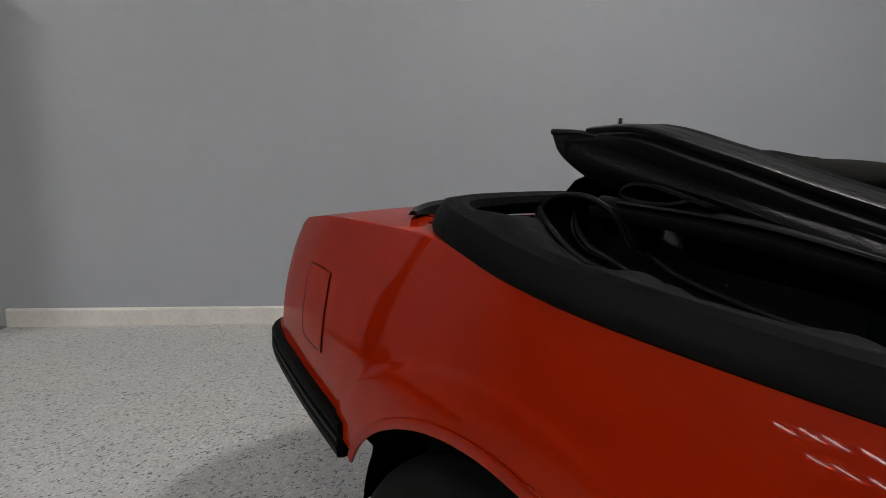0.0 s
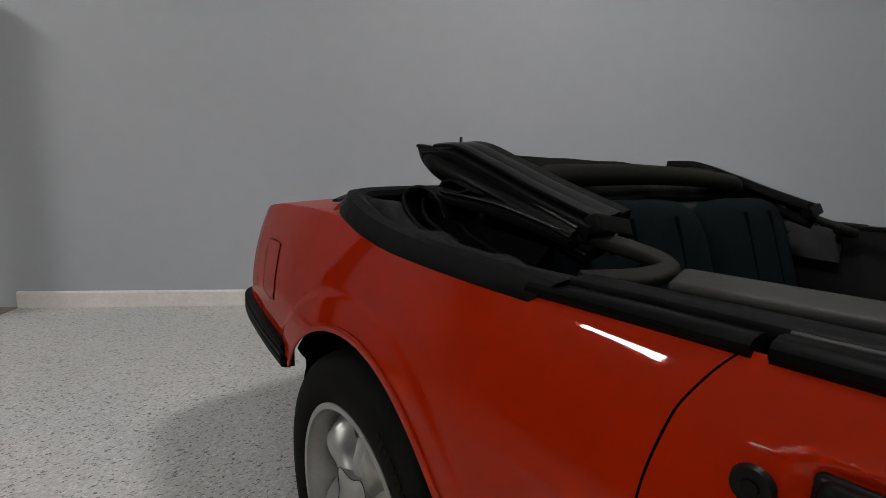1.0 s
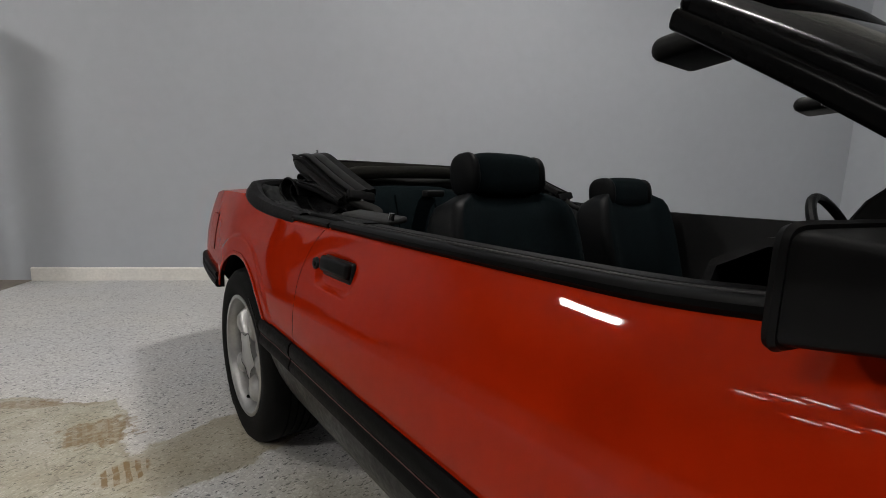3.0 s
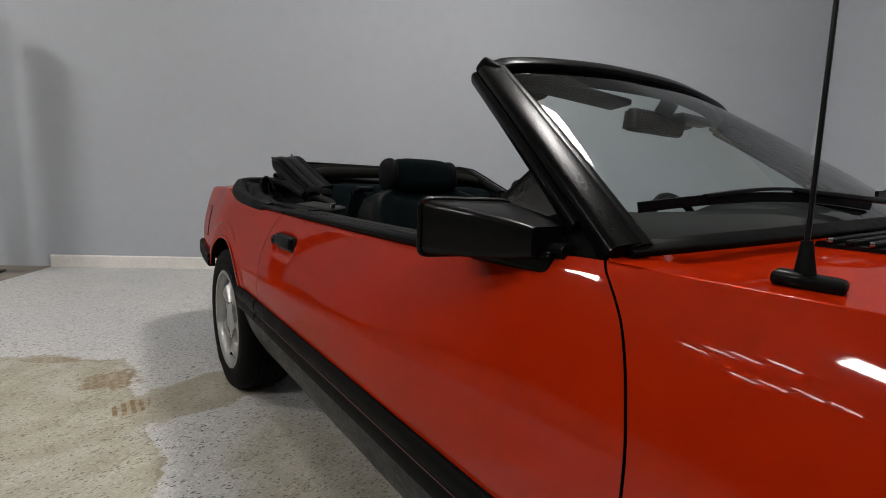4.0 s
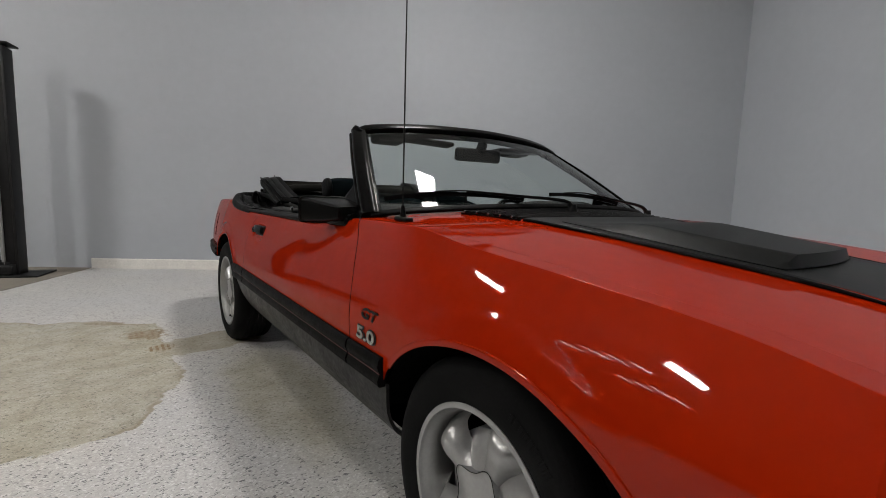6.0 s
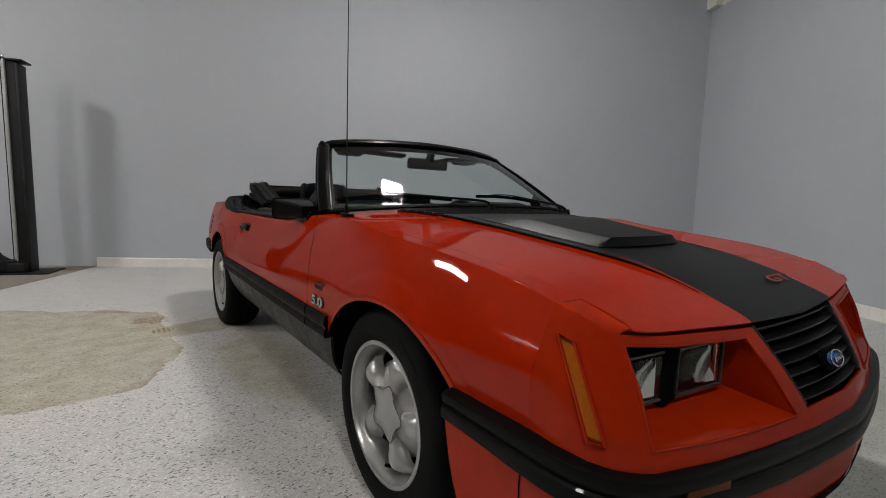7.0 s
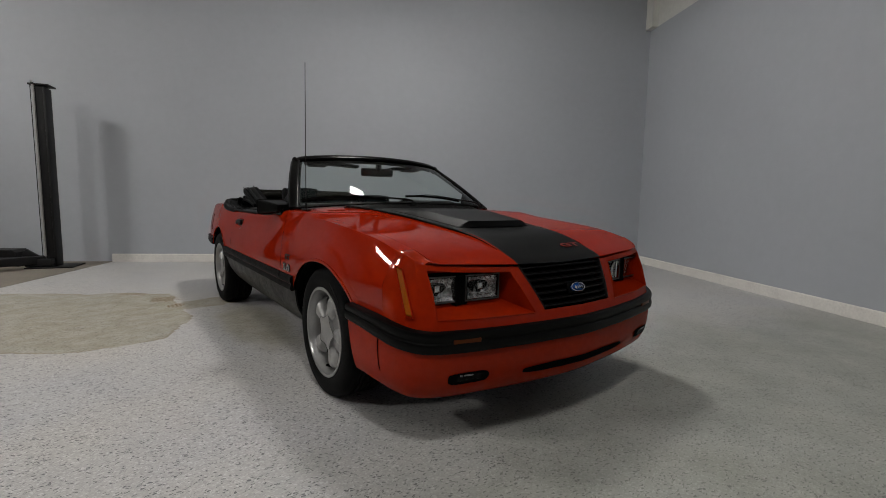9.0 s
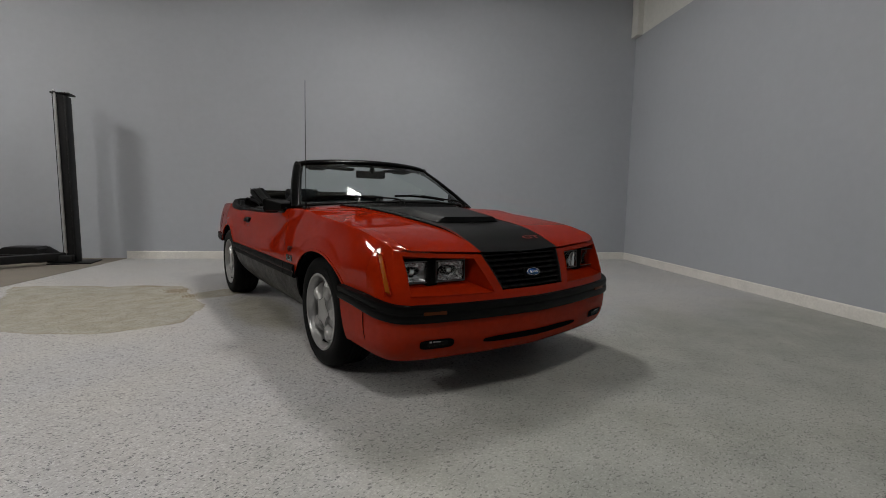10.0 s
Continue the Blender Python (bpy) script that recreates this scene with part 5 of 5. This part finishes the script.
wheel0 = None
SPIN = {(-1, 0): 35, (-1, 1): 41, (1, 0): 5, (1, 1): 40}
for s in (-1, 1):
    for r_, y in enumerate((YF, YR)):
        mw = pose(s * (.735 + .020 * r_), y - .018 * r_, ZAX - .001, 0, 0, 0 if s < 0 else 180) @ Matrix.Rotation(radians(SPIN[(s, r_)]), 4, "X")
        if wheel0 is None:
            wheel0 = new("wheel")
            wheel0.parent, wheel0.matrix_basis = car, mw
            tagged(wheel0, "silver five-spoke alloy wheel with a black tyre")
            ty = shape("tyre", tyre_geo(), TYRE, wheel0, "black road tyre")
            shape("rim", join(rim_geo(), *[spoke(k) for k in range(5)]), ALLOY, wheel0, "silver five-spoke alloy rim", sharp=50)
            shape("wheel_hub", lathe([(-.084, .0), (-.084, .060), (-.074, .092), (-.060, .122), (-.048, .148), (-.044, .152), (-.005, .152)], 60), ALLOY, wheel0, "silver hub behind the cap")
            cap = shape("wheel_cap", cap_geo(), ALLOY, wheel0, "flat star-shaped silver centre cap", sharp=40)
            edge = [(-.0962, star(a) * 1.012 * math.cos(a), star(a) * 1.012 * math.sin(a)) for a in (2 * math.pi * i / 100 for i in range(100))]
            shape("cap_joint", sweep(edge, circ(.0007, 6), closed=True, up=(1, 0, 0)), VOID, cap, "dark joint round the cap")
            shape("brake_drum", lathe([(.002, .0), (.002, .198), (.03, .198), (.05, .0)], 32), VOID, wheel0, "dark brake behind the spokes")
            va = radians(267 - 35)
            shape("valve", sweep([(-.070, .186 * math.cos(va), .186 * math.sin(va)), (-.084, .178 * math.cos(va), .178 * math.sin(va)), (-.098, .172 * math.cos(va), .172 * math.sin(va))], circ(.006, 8), up=(0, 0, 1)), VOID, wheel0, "black valve stem")
            for g, (a0, words) in enumerate(((78, 6), (96, 3), (258, 5))):
                for i in range(words):
                    a = radians(a0 + i * 3.0)
                    shape("sidewall_mark", rboxvf(.0018, .010, .020, .0006, pose(-.1188, .277 * math.cos(a), .277 * math.sin(a), math.degrees(a) - 90, 0, 0), 1), RUBBER, ty)
        else:
            made = {}
            for o in (wheel0, *wheel0.children_recursive):
                made[o] = o.copy()
                scene.collection.objects.link(made[o])
                made[o].parent = made.get(o.parent, car)
            made[wheel0].matrix_basis = mw

# ---- cabin
shape("cabin_floor", join(box(1.40, 1.75, .04, (0, 1.55, .32)), box(.26, 1.3, .14, (0, 1.35, .39))), CARPET, car, "black carpeted floor", smooth=False)


def seat(x, y, lean, label, hz=.522):
    st = new("front_seat")
    st.parent = car
    st.matrix_basis = pose(x, y, 0)
    tagged(st, label)
    back = Matrix.Translation((0, 0, .50)) @ Matrix.Rotation(radians(-lean), 4, "X")

    def bk(u, v):
        """The backrest: bolstered, tapering to the shoulders."""
        a = 2 * math.pi * u
        z = -.02 + .486 * v
        hw = crv((-.02, .240), (.15, .258), (.30, .257), (.39, .246), (.440, .220), (.466, .16))(z)
        th = crv((-.02, .085), (.2, .078), (.40, .062), (.445, .045), (.466, .016))(z)
        c, d = math.cos(a), math.sin(a)
        e = .45
        px = hw * math.copysign(abs(c) ** e, c)
        py = th * math.copysign(abs(d) ** e, d)
        if d < 0:
            py -= .030 * sstep(.55, .9, abs(px) / hw) - .010 * math.cos(px / hw * 1.5)
        return tuple(back @ Vector((px, py, z)))
    vf = grid(bk, 44, 18, wrap_u=True)
    idx = []
    for f in vf[1]:
        u = (f[0] // 19) / 44
        idx.append(1 if .40 < u < .60 or u < .10 or u > .90 else 0)
    bo = shape("backrest", (vf[0], vf[1] + [tuple(i * 19 + 18 for i in range(44))]), [FABRIC, SEATVINYL], st, "black cloth backrest with vinyl bolsters", sharp=60, index=idx + [0])
    for s in (-1, 1):
        pts = [tuple(back @ Vector((s * (crv((0, .190), (.15, .198), (.30, .200), (.39, .190), (.445, .160))(z)), -.062 + .05 * sstep(.3, .45, z), z))) for z in [.02 + .42 * i / 14 for i in range(15)]]
        shape("piping", sweep(pts, circ(.006, 6), up=(1, 0, 0)), SEATVINYL, bo, "raised seam piping")
    hr = shape("headrest", quadric(.142, .056, .060, .55, 16, back @ pose(0, -.005, hz, 4, 0, 0)), FABRIC, st, "black cloth headrest with vinyl ends")
    for s in (-1, 1):
        shape("headrest_end", quadric(.020, .054, .058, .75, 12, back @ pose(s * .129, -.005, hz, 4, 0, 0)), SEATVINYL, hr, "smooth vinyl headrest end")
        shape("headrest_post", sweep([tuple(back @ Vector((s * .06, 0, .43))), tuple(back @ Vector((s * .06, 0, .49)))], circ(.006, 8), up=(1, 0, 0)), CHROME, hr, "metal headrest post")
    shape("seat_cushion", quadric(.25, .26, .075, .5, 14, pose(0, -.22, .44, 6, 0, 0)), FABRIC, st, "black cloth seat cushion")
    return st


seat(-.362, 1.628, 13, "black cloth bucket seat beside the red door")
seat(.360, 1.690, 13, "black cloth driver seat behind the steering wheel", .472)
belt_guide = shape("belt_guide", rboxvf(.075, .022, .018, .006, pose(-.560, 1.785, .958, 0, 0, 14)), TRIMPLASTIC, car, "black seat belt guide on the seat shoulder")
shape("belt_strap", sweep(spline([(-.570, 1.785, .951), (-.585, 1.79, .93), (-.605, 1.81, .80), (-.63, 1.85, .62)], 12), roundprof(.045, .003, .001, 1), up=(0, 1, 0)), FABRIC, car, "black seat belt webbing")

rs = new("rear_seat")
rs.parent = car
tagged(rs, "black cloth rear bench seat")
for s in (-1, 1):
    shape("backrest", quadric(.285, .085, .230, .45, 16, pose(s * .285, 2.295, .735, -16, 0, 0)), FABRIC, rs, "black cloth rear backrest")
    shape("piping", join(*[sweep([tuple(pose(s * .285, 2.295, .735, -16, 0, 0) @ Vector((d, -.083, z))) for z in [-.19 + .37 * i / 8 for i in range(9)]], circ(.006, 5), up=(1, 0, 0)) for d in (-.09, .09)]), FABRIC, rs, "stitched pleat")
    shape("seat_cushion", quadric(.29, .25, .09, .5, 14, pose(s * .285, 2.03, .46, 8, 0, 0)), FABRIC, rs, "black cloth rear cushion")
shape("seat_top_pad", rboxvf(1.14, .16, .05, .02, pose(0, 2.42, .925)), TRIMPLASTIC, rs, "black shelf behind the rear seat")

# dash and steering wheel
def dash(u, v):
    x = lerp(-.70, .70, u)
    prof = [(.66, .905), (.74, .935), (.86, .945), (.98, .935), (1.03, .905), (1.04, .86), (1.02, .76), (.98, .64)]
    i = v * 7
    k = min(6, int(i))
    y, z = lerp(prof[k][0], prof[k + 1][0], i - k), lerp(prof[k][1], prof[k + 1][1], i - k)
    hump = .028 * sstep(.24, .18, abs(x - .37)) * sstep(.05, .3, v) * sstep(.95, .6, v)
    return (x, y - .10 * (1 - (x / .7) ** 2) * (1 - v), z + hump)


shape("dashboard", grid(dash, 44, 21, flip=True), TRIMPLASTIC, car, "black padded dashboard", solid=.01)
swm = pose(.37, 1.10, .815, 62, 0, 0)
sw = shape("steering_wheel", moved(sweep([(.185 * math.cos(2 * math.pi * i / 48), .185 * math.sin(2 * math.pi * i / 48), 0) for i in range(48)], circ(.013, 10), closed=True), swm), SEATVINYL, car, "black three-spoke steering wheel")
for a in (-90, 20, 160):
    shape("wheel_spoke", moved(rboxvf(.17, .035, .012, .005, pose(0, 0, -.012, 0, 0, a) @ pose(.085, 0, 0)), swm), SEATVINYL, sw)
shape("horn_pad", moved(rboxvf(.13, .11, .04, .015, pose(0, 0, -.02)), swm), TRIMPLASTIC, sw)
shape("column", moved(sweep([(0, 0, -.03), (0, 0, -.26)], circ(.035, 14), up=(1, 0, 0)), swm), TRIMPLASTIC, sw)
shape("console", rboxvf(.20, .85, .20, .03, pose(0, 1.35, .44)), TRIMPLASTIC, car, "black centre console")
bm = bmesh.new()
bmesh.ops.create_cone(bm, cap_ends=True, segments=12, radius1=.010, radius2=.008, depth=.05, matrix=pose(-.656, 1.843, .878, 8, 5, 0))
part("latch_pin", bm, CHROME, car, "bright metal latch pin at the door top")

# ---- folded soft top in its well
tp = new("folded_top")
tp.parent = car
tagged(tp, "folded black vinyl soft top stacked behind the seats")
shell_path = [(-.785, 2.100, .868), (-.793, 2.30, .877), (-.789, 2.45, .887), (-.778, 2.57, .901), (-.761, 2.67, .920), (-.742, 2.740, .932), (-.706, 2.800, .943), (-.64, 2.842, .946), (-.50, 2.888, .949), (-.28, 2.94, .952), (0, 2.965, .954)]
RIMP = spline(both(shell_path), 96)


rimprof = [(-.034, -.002), (-.037, -.020), (-.030, -.026), (-.022, -.010), (.020, -.010), (.026, .004), (.022, .018), (.006, .026), (-.018, .022)]
well = sweep(RIMP, rimprof, up=(0, 0, 1), scale=lambda t: lerp(.70, 1, sstep(.03, .25, min(t, 1 - t))))
well = [(x, y + (1.1 * (.893 - z) * sstep(2.21, 2.13, y)), z) for x, y, z in well[0]], well[1]
shape("well_moulding", well, RUBBER, tp, "broad black moulding round the top well", sharp=30)


def wrinkled(vf, amt, scale, seed=0.0):
    out = []
    for v in vf[0]:
        d = noise.noise_vector(Vector(v) * scale + Vector((seed, 0, 0)))
        out.append(tuple(Vector(v) + d * amt))
    return out, vf[1]


for s in (-1, 1):
    deck_line = [(x, y, top_z(y, -x) + .014) for x, y, z in spline([(-.715, 2.915, 0), (-.660, 2.965, 0), (-.57, 3.0, 0), (-.45, 3.02, 0)], 16)]
    shape("deck_strip", sided(sweep(deck_line, [(-.024, -.014), (.024, -.014), (.018, .004), (.004, .010), (-.014, .004)], scale=lambda t: .35 + .65 * sstep(0, .35, t) * sstep(1.3, .6, t)), s), SATIN, tp, "low black strip behind the moulding")


SETTLE = pose(0, -.016, -.018)


# stack of folded cloth across the car, its rear edge highest
def stack(u, v):
    """Cross-section of the folded cloth carried from side to side."""
    x = lerp(-.50, .50, u)
    prof = [(2.46, .960), (2.44, .995), (2.47, 1.030), (2.54, 1.050), (2.60, 1.064), (2.64, 1.066), (2.68, 1.056), (2.74, 1.03), (2.78, .98), (2.80, .92), (2.74, .86)]
    i = v * 10
    k = min(9, int(i))
    y, z = lerp(prof[k][0], prof[k + 1][0], i - k), lerp(prof[k][1], prof[k + 1][1], i - k)
    return (x, y, z + .005 * math.sin(x * 9) * v)


shape("folded_cloth", wrinkled(grid(stack, 40, 30), .008, 7), VINYL, tp, "black vinyl folds across the car", sharp=70, m=pose(0, -.016, -.030))
shape("stack_edge", sweep([(x, 2.615, 1.074) for x in [lerp(-.52, .52, i / 20) for i in range(21)]], roundprof(.030, .010, .005, 3), up=(0, 0, 1)), RUBBER, tp, "thin edge along the stack", m=SETTLE)
shape("top_bow", sweep(spline([(-.56, 2.44, .985), (-.45, 2.43, 1.028), (0, 2.42, 1.040), (.45, 2.43, 1.028), (.56, 2.44, .985)], 30), roundprof(.060, .050, .022, 4)), OLIVE, tp, "padded roof bow in dark cloth", m=SETTLE)
shape("top_liner", wrinkled(grid(lambda u, v: (lerp(-.55, .55, u), lerp(2.44, 2.50, v), lerp(.93, 1.07, v)), 30, 8), .010, 6, 3), OLIVE, tp, "dark headliner cloth", solid=.004, m=SETTLE)

for s in (-1, 1):
    # side rail: a long flat slab from the high rear tip down to the front
    rail = spline([(-.562, 2.672, 1.078), (-.562, 2.60, 1.078), (-.560, 2.47, 1.040), (-.556, 2.360, .998), (-.550, 2.221, .950)], 20)
    rup = lambda t: (-.25, -.25, .93)
    shape("side_rail", sided(sweep(rail, roundprof(.112, .026, .004, 2), up=rup), s), RUBBER, tp, "flat side rail with weatherstrip", m=SETTLE)
    shape("rail_strip", sided(sweep([(x - .034, y - .004, z + .013) for x, y, z in rail[1:]], roundprof(.022, .008, .002, 2), up=rup), s), SATIN, tp, "glossy black rail strip", m=SETTLE)
    shape("rail_strip", sided(sweep([(x + .004, y - .004, z + .014) for x, y, z in rail[2:]], roundprof(.036, .010, .003, 2), up=rup), s), SATIN, tp, m=SETTLE)
    shape("rail_strip", sided(sweep([(x + .040, y - .004, z + .015) for x, y, z in rail[3:]], roundprof(.016, .010, .003, 2), up=rup), s), VINYL, tp, m=SETTLE)
    lowr = [(x - .016, y + .004, z - .042) for x, y, z in rail]
    shape("rail_lower", sided(sweep(lowr[9:], roundprof(.070, .026, .004, 2), up=rup), s), RUBBER, tp, "lower rail of the folded frame", m=SETTLE)
    shape("rail_edge", sided(sweep([(x - .036, y, z - .006) for x, y, z in lowr[11:]], circ(.0022, 6)), s), SATIN, tp, "bright worn metal edge", m=SETTLE)
    shape("rail_end", sided(rboxvf(.10, .030, .034, .006, pose(-.552, 2.222, .946, -22, 8, 0)), s), RUBBER, tp, "blunt rail end", m=SETTLE)
    # flap of the rail end, curving down to the rear tip
    flap_top = crv((2.22, .925), (2.323, .962), (2.369, .977), (2.424, .996), (2.488, 1.018), (2.567, 1.046), (2.642, 1.069), (2.690, 1.074))
    flap_low = crv((2.22, .895), (2.35, .936), (2.45, .966), (2.521, .978), (2.561, .984), (2.617, 1.003), (2.659, 1.028), (2.679, 1.047), (2.690, 1.070))

    def flap(u, v):
        y = lerp(2.690, 2.225, u ** 1.5)
        return (-.606 - .022 * math.sin(math.pi * v) * sstep(2.70, 2.60, y), y, lerp(flap_low(y), flap_top(y), v))
    shape("rail_flap", sided(grid(flap, 40, 8), s), VINYL, tp, "curved vinyl flap hanging from the side rail", solid=.008)
    shape("flap_edge", sided(sweep([flap(i / 40, 1) for i in range(41)], circ(.0045, 8)), s), SATIN, tp, "rolled edge of the flap")
    bm = bmesh.new()
    bmesh.ops.create_cone(bm, cap_ends=True, segments=8, radius1=.004, radius2=.004, depth=.016, matrix=pose(.621, 2.662, 1.079) if s > 0 else pose(-.528, 2.625, 1.088))
    part("latch_stud", bm, CHROME, tp, "small bright stud")
    # linkage: arms and a U-shaped link
    shape("link_arm", sided(sweep(spline([(-.63, 2.60, .985), (-.62, 2.42, .965), (-.607, 2.245, .926)], 10), roundprof(.038, .020, .006, 2), up=(-.3, -.2, .9)), s), SATIN, tp, "dark metal folding arm", m=SETTLE)
    shape("link_arm", sided(sweep([(x - .012, y, z + .013) for x, y, z in spline([(-.63, 2.56, .980), (-.62, 2.42, .966), (-.607, 2.262, .930)], 10)], roundprof(.016, .005, .002, 1), up=(-.3, -.2, .9)), s), SATIN, tp, m=SETTLE)
    loop = spline([(-.610, 2.26, .925), (-.575, 2.215, .910), (-.545, 2.160, .895), (-.535, 2.125, .884), (-.548, 2.102, .874), (-.600, 2.110, .867), (-.680, 2.16, .862)], 30)
    shape("link_loop", sided(sweep(loop, roundprof(.034, .022, .009, 4), up=(-.3, -.3, .9)), s), LINKGREY, tp, "grey U-shaped frame link")
    # bracket with two openings below the rail
    for k in range(3):
        yy = 2.20 + .085 * k
        shape("link_post", sided(sweep([(-.555, yy, .905 + .01 * k), (-.556, yy + .02, .950 + .017 * k)], roundprof(.012, .020, .004, 2), up=(0, 1, 0)), s), DARKMETAL, tp, m=SETTLE)
    # cloth: a hump, sheets sweeping forward into the well, a small roll below the rail
    def sheet(edge, into, rise, n=40):
        line = smooth_line(edge, n)
        return line, grid(lambda u, v: tuple(Vector(line[round(u * n)]) + Vector((into * v, .01 * math.sin(5 * u + 3 * v), rise * v ** 1.3 - .010 * math.sin(math.pi * v)))), n, 8)
    sheets = (([(-.668, 2.690, .885), (-.665, 2.662, .930), (-.663, 2.654, .960), (-.660, 2.629, .979), (-.656, 2.580, .979), (-.650, 2.540, .958), (-.645, 2.520, .920)], .17, -.015),
              ([(-.664, 2.655, .960), (-.680, 2.626, .943), (-.682, 2.580, .908), (-.684, 2.530, .892), (-.688, 2.486, .881), (-.694, 2.433, .869), (-.700, 2.300, .858)], .12, .020),
              ([(-.640, 2.612, .955), (-.650, 2.597, .933), (-.652, 2.572, .909), (-.655, 2.532, .894), (-.660, 2.487, .878), (-.668, 2.430, .864), (-.680, 2.290, .852)], .10, .030),
              ([(-.600, 2.570, .950), (-.612, 2.545, .925), (-.620, 2.500, .900), (-.630, 2.440, .880), (-.650, 2.300, .862)], .10, .020))
    for f, (edge, into, rise) in enumerate(sheets):
        line, vf = sheet(edge, into, rise)
        cloth = shape("cloth_fold", sided(wrinkled(vf, .005, 9, f * 2.3), s), VINYL, tp, "loose fold of black top cloth", sharp=70, solid=.003)
        hem = wrinkled((line, []), .005, 9, f * 2.3)[0]
        shape("hem", sided(sweep(hem, circ(.0042, 8)), s), VINYL, cloth, "sewn edge of the cloth")
    roll = smooth_line([(0, 2.455, .978), (0, 2.486, .972), (0, 2.530, .976), (0, 2.544, .986), (0, 2.532, .997), (0, 2.505, .998), (0, 2.470, .988), (0, 2.430, .975)], 36)
    tube = grid(lambda u, v: (lerp(-.645, -.56, v), roll[round(u * 36)][1] - .02 * v, roll[round(u * 36)][2] - .012 * v), 36, 5)
    shape("cloth_roll", sided(tube, s), VINYL, tp, "small open roll of top cloth", sharp=70, solid=.004)
    crest = crv((2.20, .858), (2.35, .868), (2.459, .877), (2.491, .884), (2.529, .884), (2.574, .895), (2.613, .913), (2.644, .930), (2.682, .935), (2.74, .938))

    def apron(u, v):
        y = lerp(2.16, 2.80, u)
        w0 = WS(y) - .042 - .05 * sstep(2.70, 2.80, y)
        z0 = crv((2.1, .858), (2.45, .876), (2.65, .905), (2.80, .925))(y)
        wob = .010 * math.sin(24 * u - 7 * v) + .006 * math.sin(43 * u + 9 * v)
        if v < .5:
            return (-lerp(w0, .708, v * 2), y, lerp(z0, crest(y) + .010, sstep(0, .5, v)) + wob * math.sin(2 * math.pi * v))
        k = (v - .5) * 2
        return (-lerp(.708, .60, k), y - .03 * k, crest(y) + .010 - .095 * k ** 1.5 + wob * math.sin(math.pi * k))
    shape("well_apron", sided(grid(apron, 70, 24), s), APRON, tp, "wrinkled dark grey cloth lining of the well", sharp=80, solid=.004)

# ---------------------------------------------------------------- lift in the far bay
lift = thing("car_lift_post", "tall black steel lift column bolted to the floor", "car lift", pose(-2.318, 5.852, 0.004, 0, 0, ROOM + 12))
part("base_plate", rbox(.52, .42, .018, .004), LIFTBLACK, lift, "black base plate", m=pose(0.0, 0, .009))
part("column", rbox(.105, .165, 2.34, .010), LIFTBLACK, lift, "black powder-coated column", m=pose(-.022, 0, 1.18))
part("column_lip", rbox(.024, .18, 2.32, .004), LIFTBLACK, lift, m=pose(.040, 0, 1.17))
part("cover_strip", rbox(.022, .05, 2.26, .004), WHITESTRIP, lift, "pale strip along the column edge", m=pose(-.068, -.085, 1.23))
part("cable", rbox(.008, .008, 2.26, .002, 1), LIFTBLACK, lift, "black cable", m=pose(-.090, -.11, 1.23))
part("top_cap", rbox(.22, .22, .022, .006), LIFTBLACK, lift, "black top cap", m=pose(-.01, 0, 2.362))
bm = bmesh.new()
bmesh.ops.create_uvsphere(bm, u_segments=12, v_segments=8, radius=.022, matrix=pose(-.09, -.06, 2.390))
part("pulley", bm, CHROME, lift, "bright cap nut")
part("carriage", rbox(.30, .26, .10, .012), LIFTBLACK, lift, "black carriage foot", m=pose(-.12, -.04, .075))
part("gusset", rbox(.20, .05, .10, .01), LIFTBLACK, lift, m=pose(-.23, -.05, .15, 0, 35, 0))
inv = lift.matrix_basis.inverted()
am = inv @ pose(-2.98, 5.62, 0.004, 0, 0, 22)
part("lift_arm", rbox(1.30, .16, .10, .008), LIFTBLACK, lift, "low black box-section lift arm", m=am @ pose(0, 0, .105))
part("arm_foot", rbox(.30, .22, .055, .006), LIFTBLACK, lift, m=am @ pose(-.3, 0, .0275))
pad = thing("steel_block", "low black steel block on the floor by the lift", "block", pose(-2.90, 6.32, 0.004, 0, 0, ROOM))
pv = [(-.26, -.13, .12), (.26, -.13, .12), (.26, -.13, .185), (.20, -.13, .22), (-.20, -.13, .22), (-.26, -.13, .185)]
shape("block_body", (pv + [(x, y + .26, z) for x, y, z in pv], [(0, 1, 2, 3, 4, 5), (11, 10, 9, 8, 7, 6)] + [(i, i + 6, (i + 1) % 6 + 6, (i + 1) % 6) for i in range(6)]), LIFTBLACK, pad, "", smooth=False, bevel=.008)
part("block_foot", rbox(.60, .30, .12, .006), LIFTBLACK, pad, m=pose(0, 0, .06))
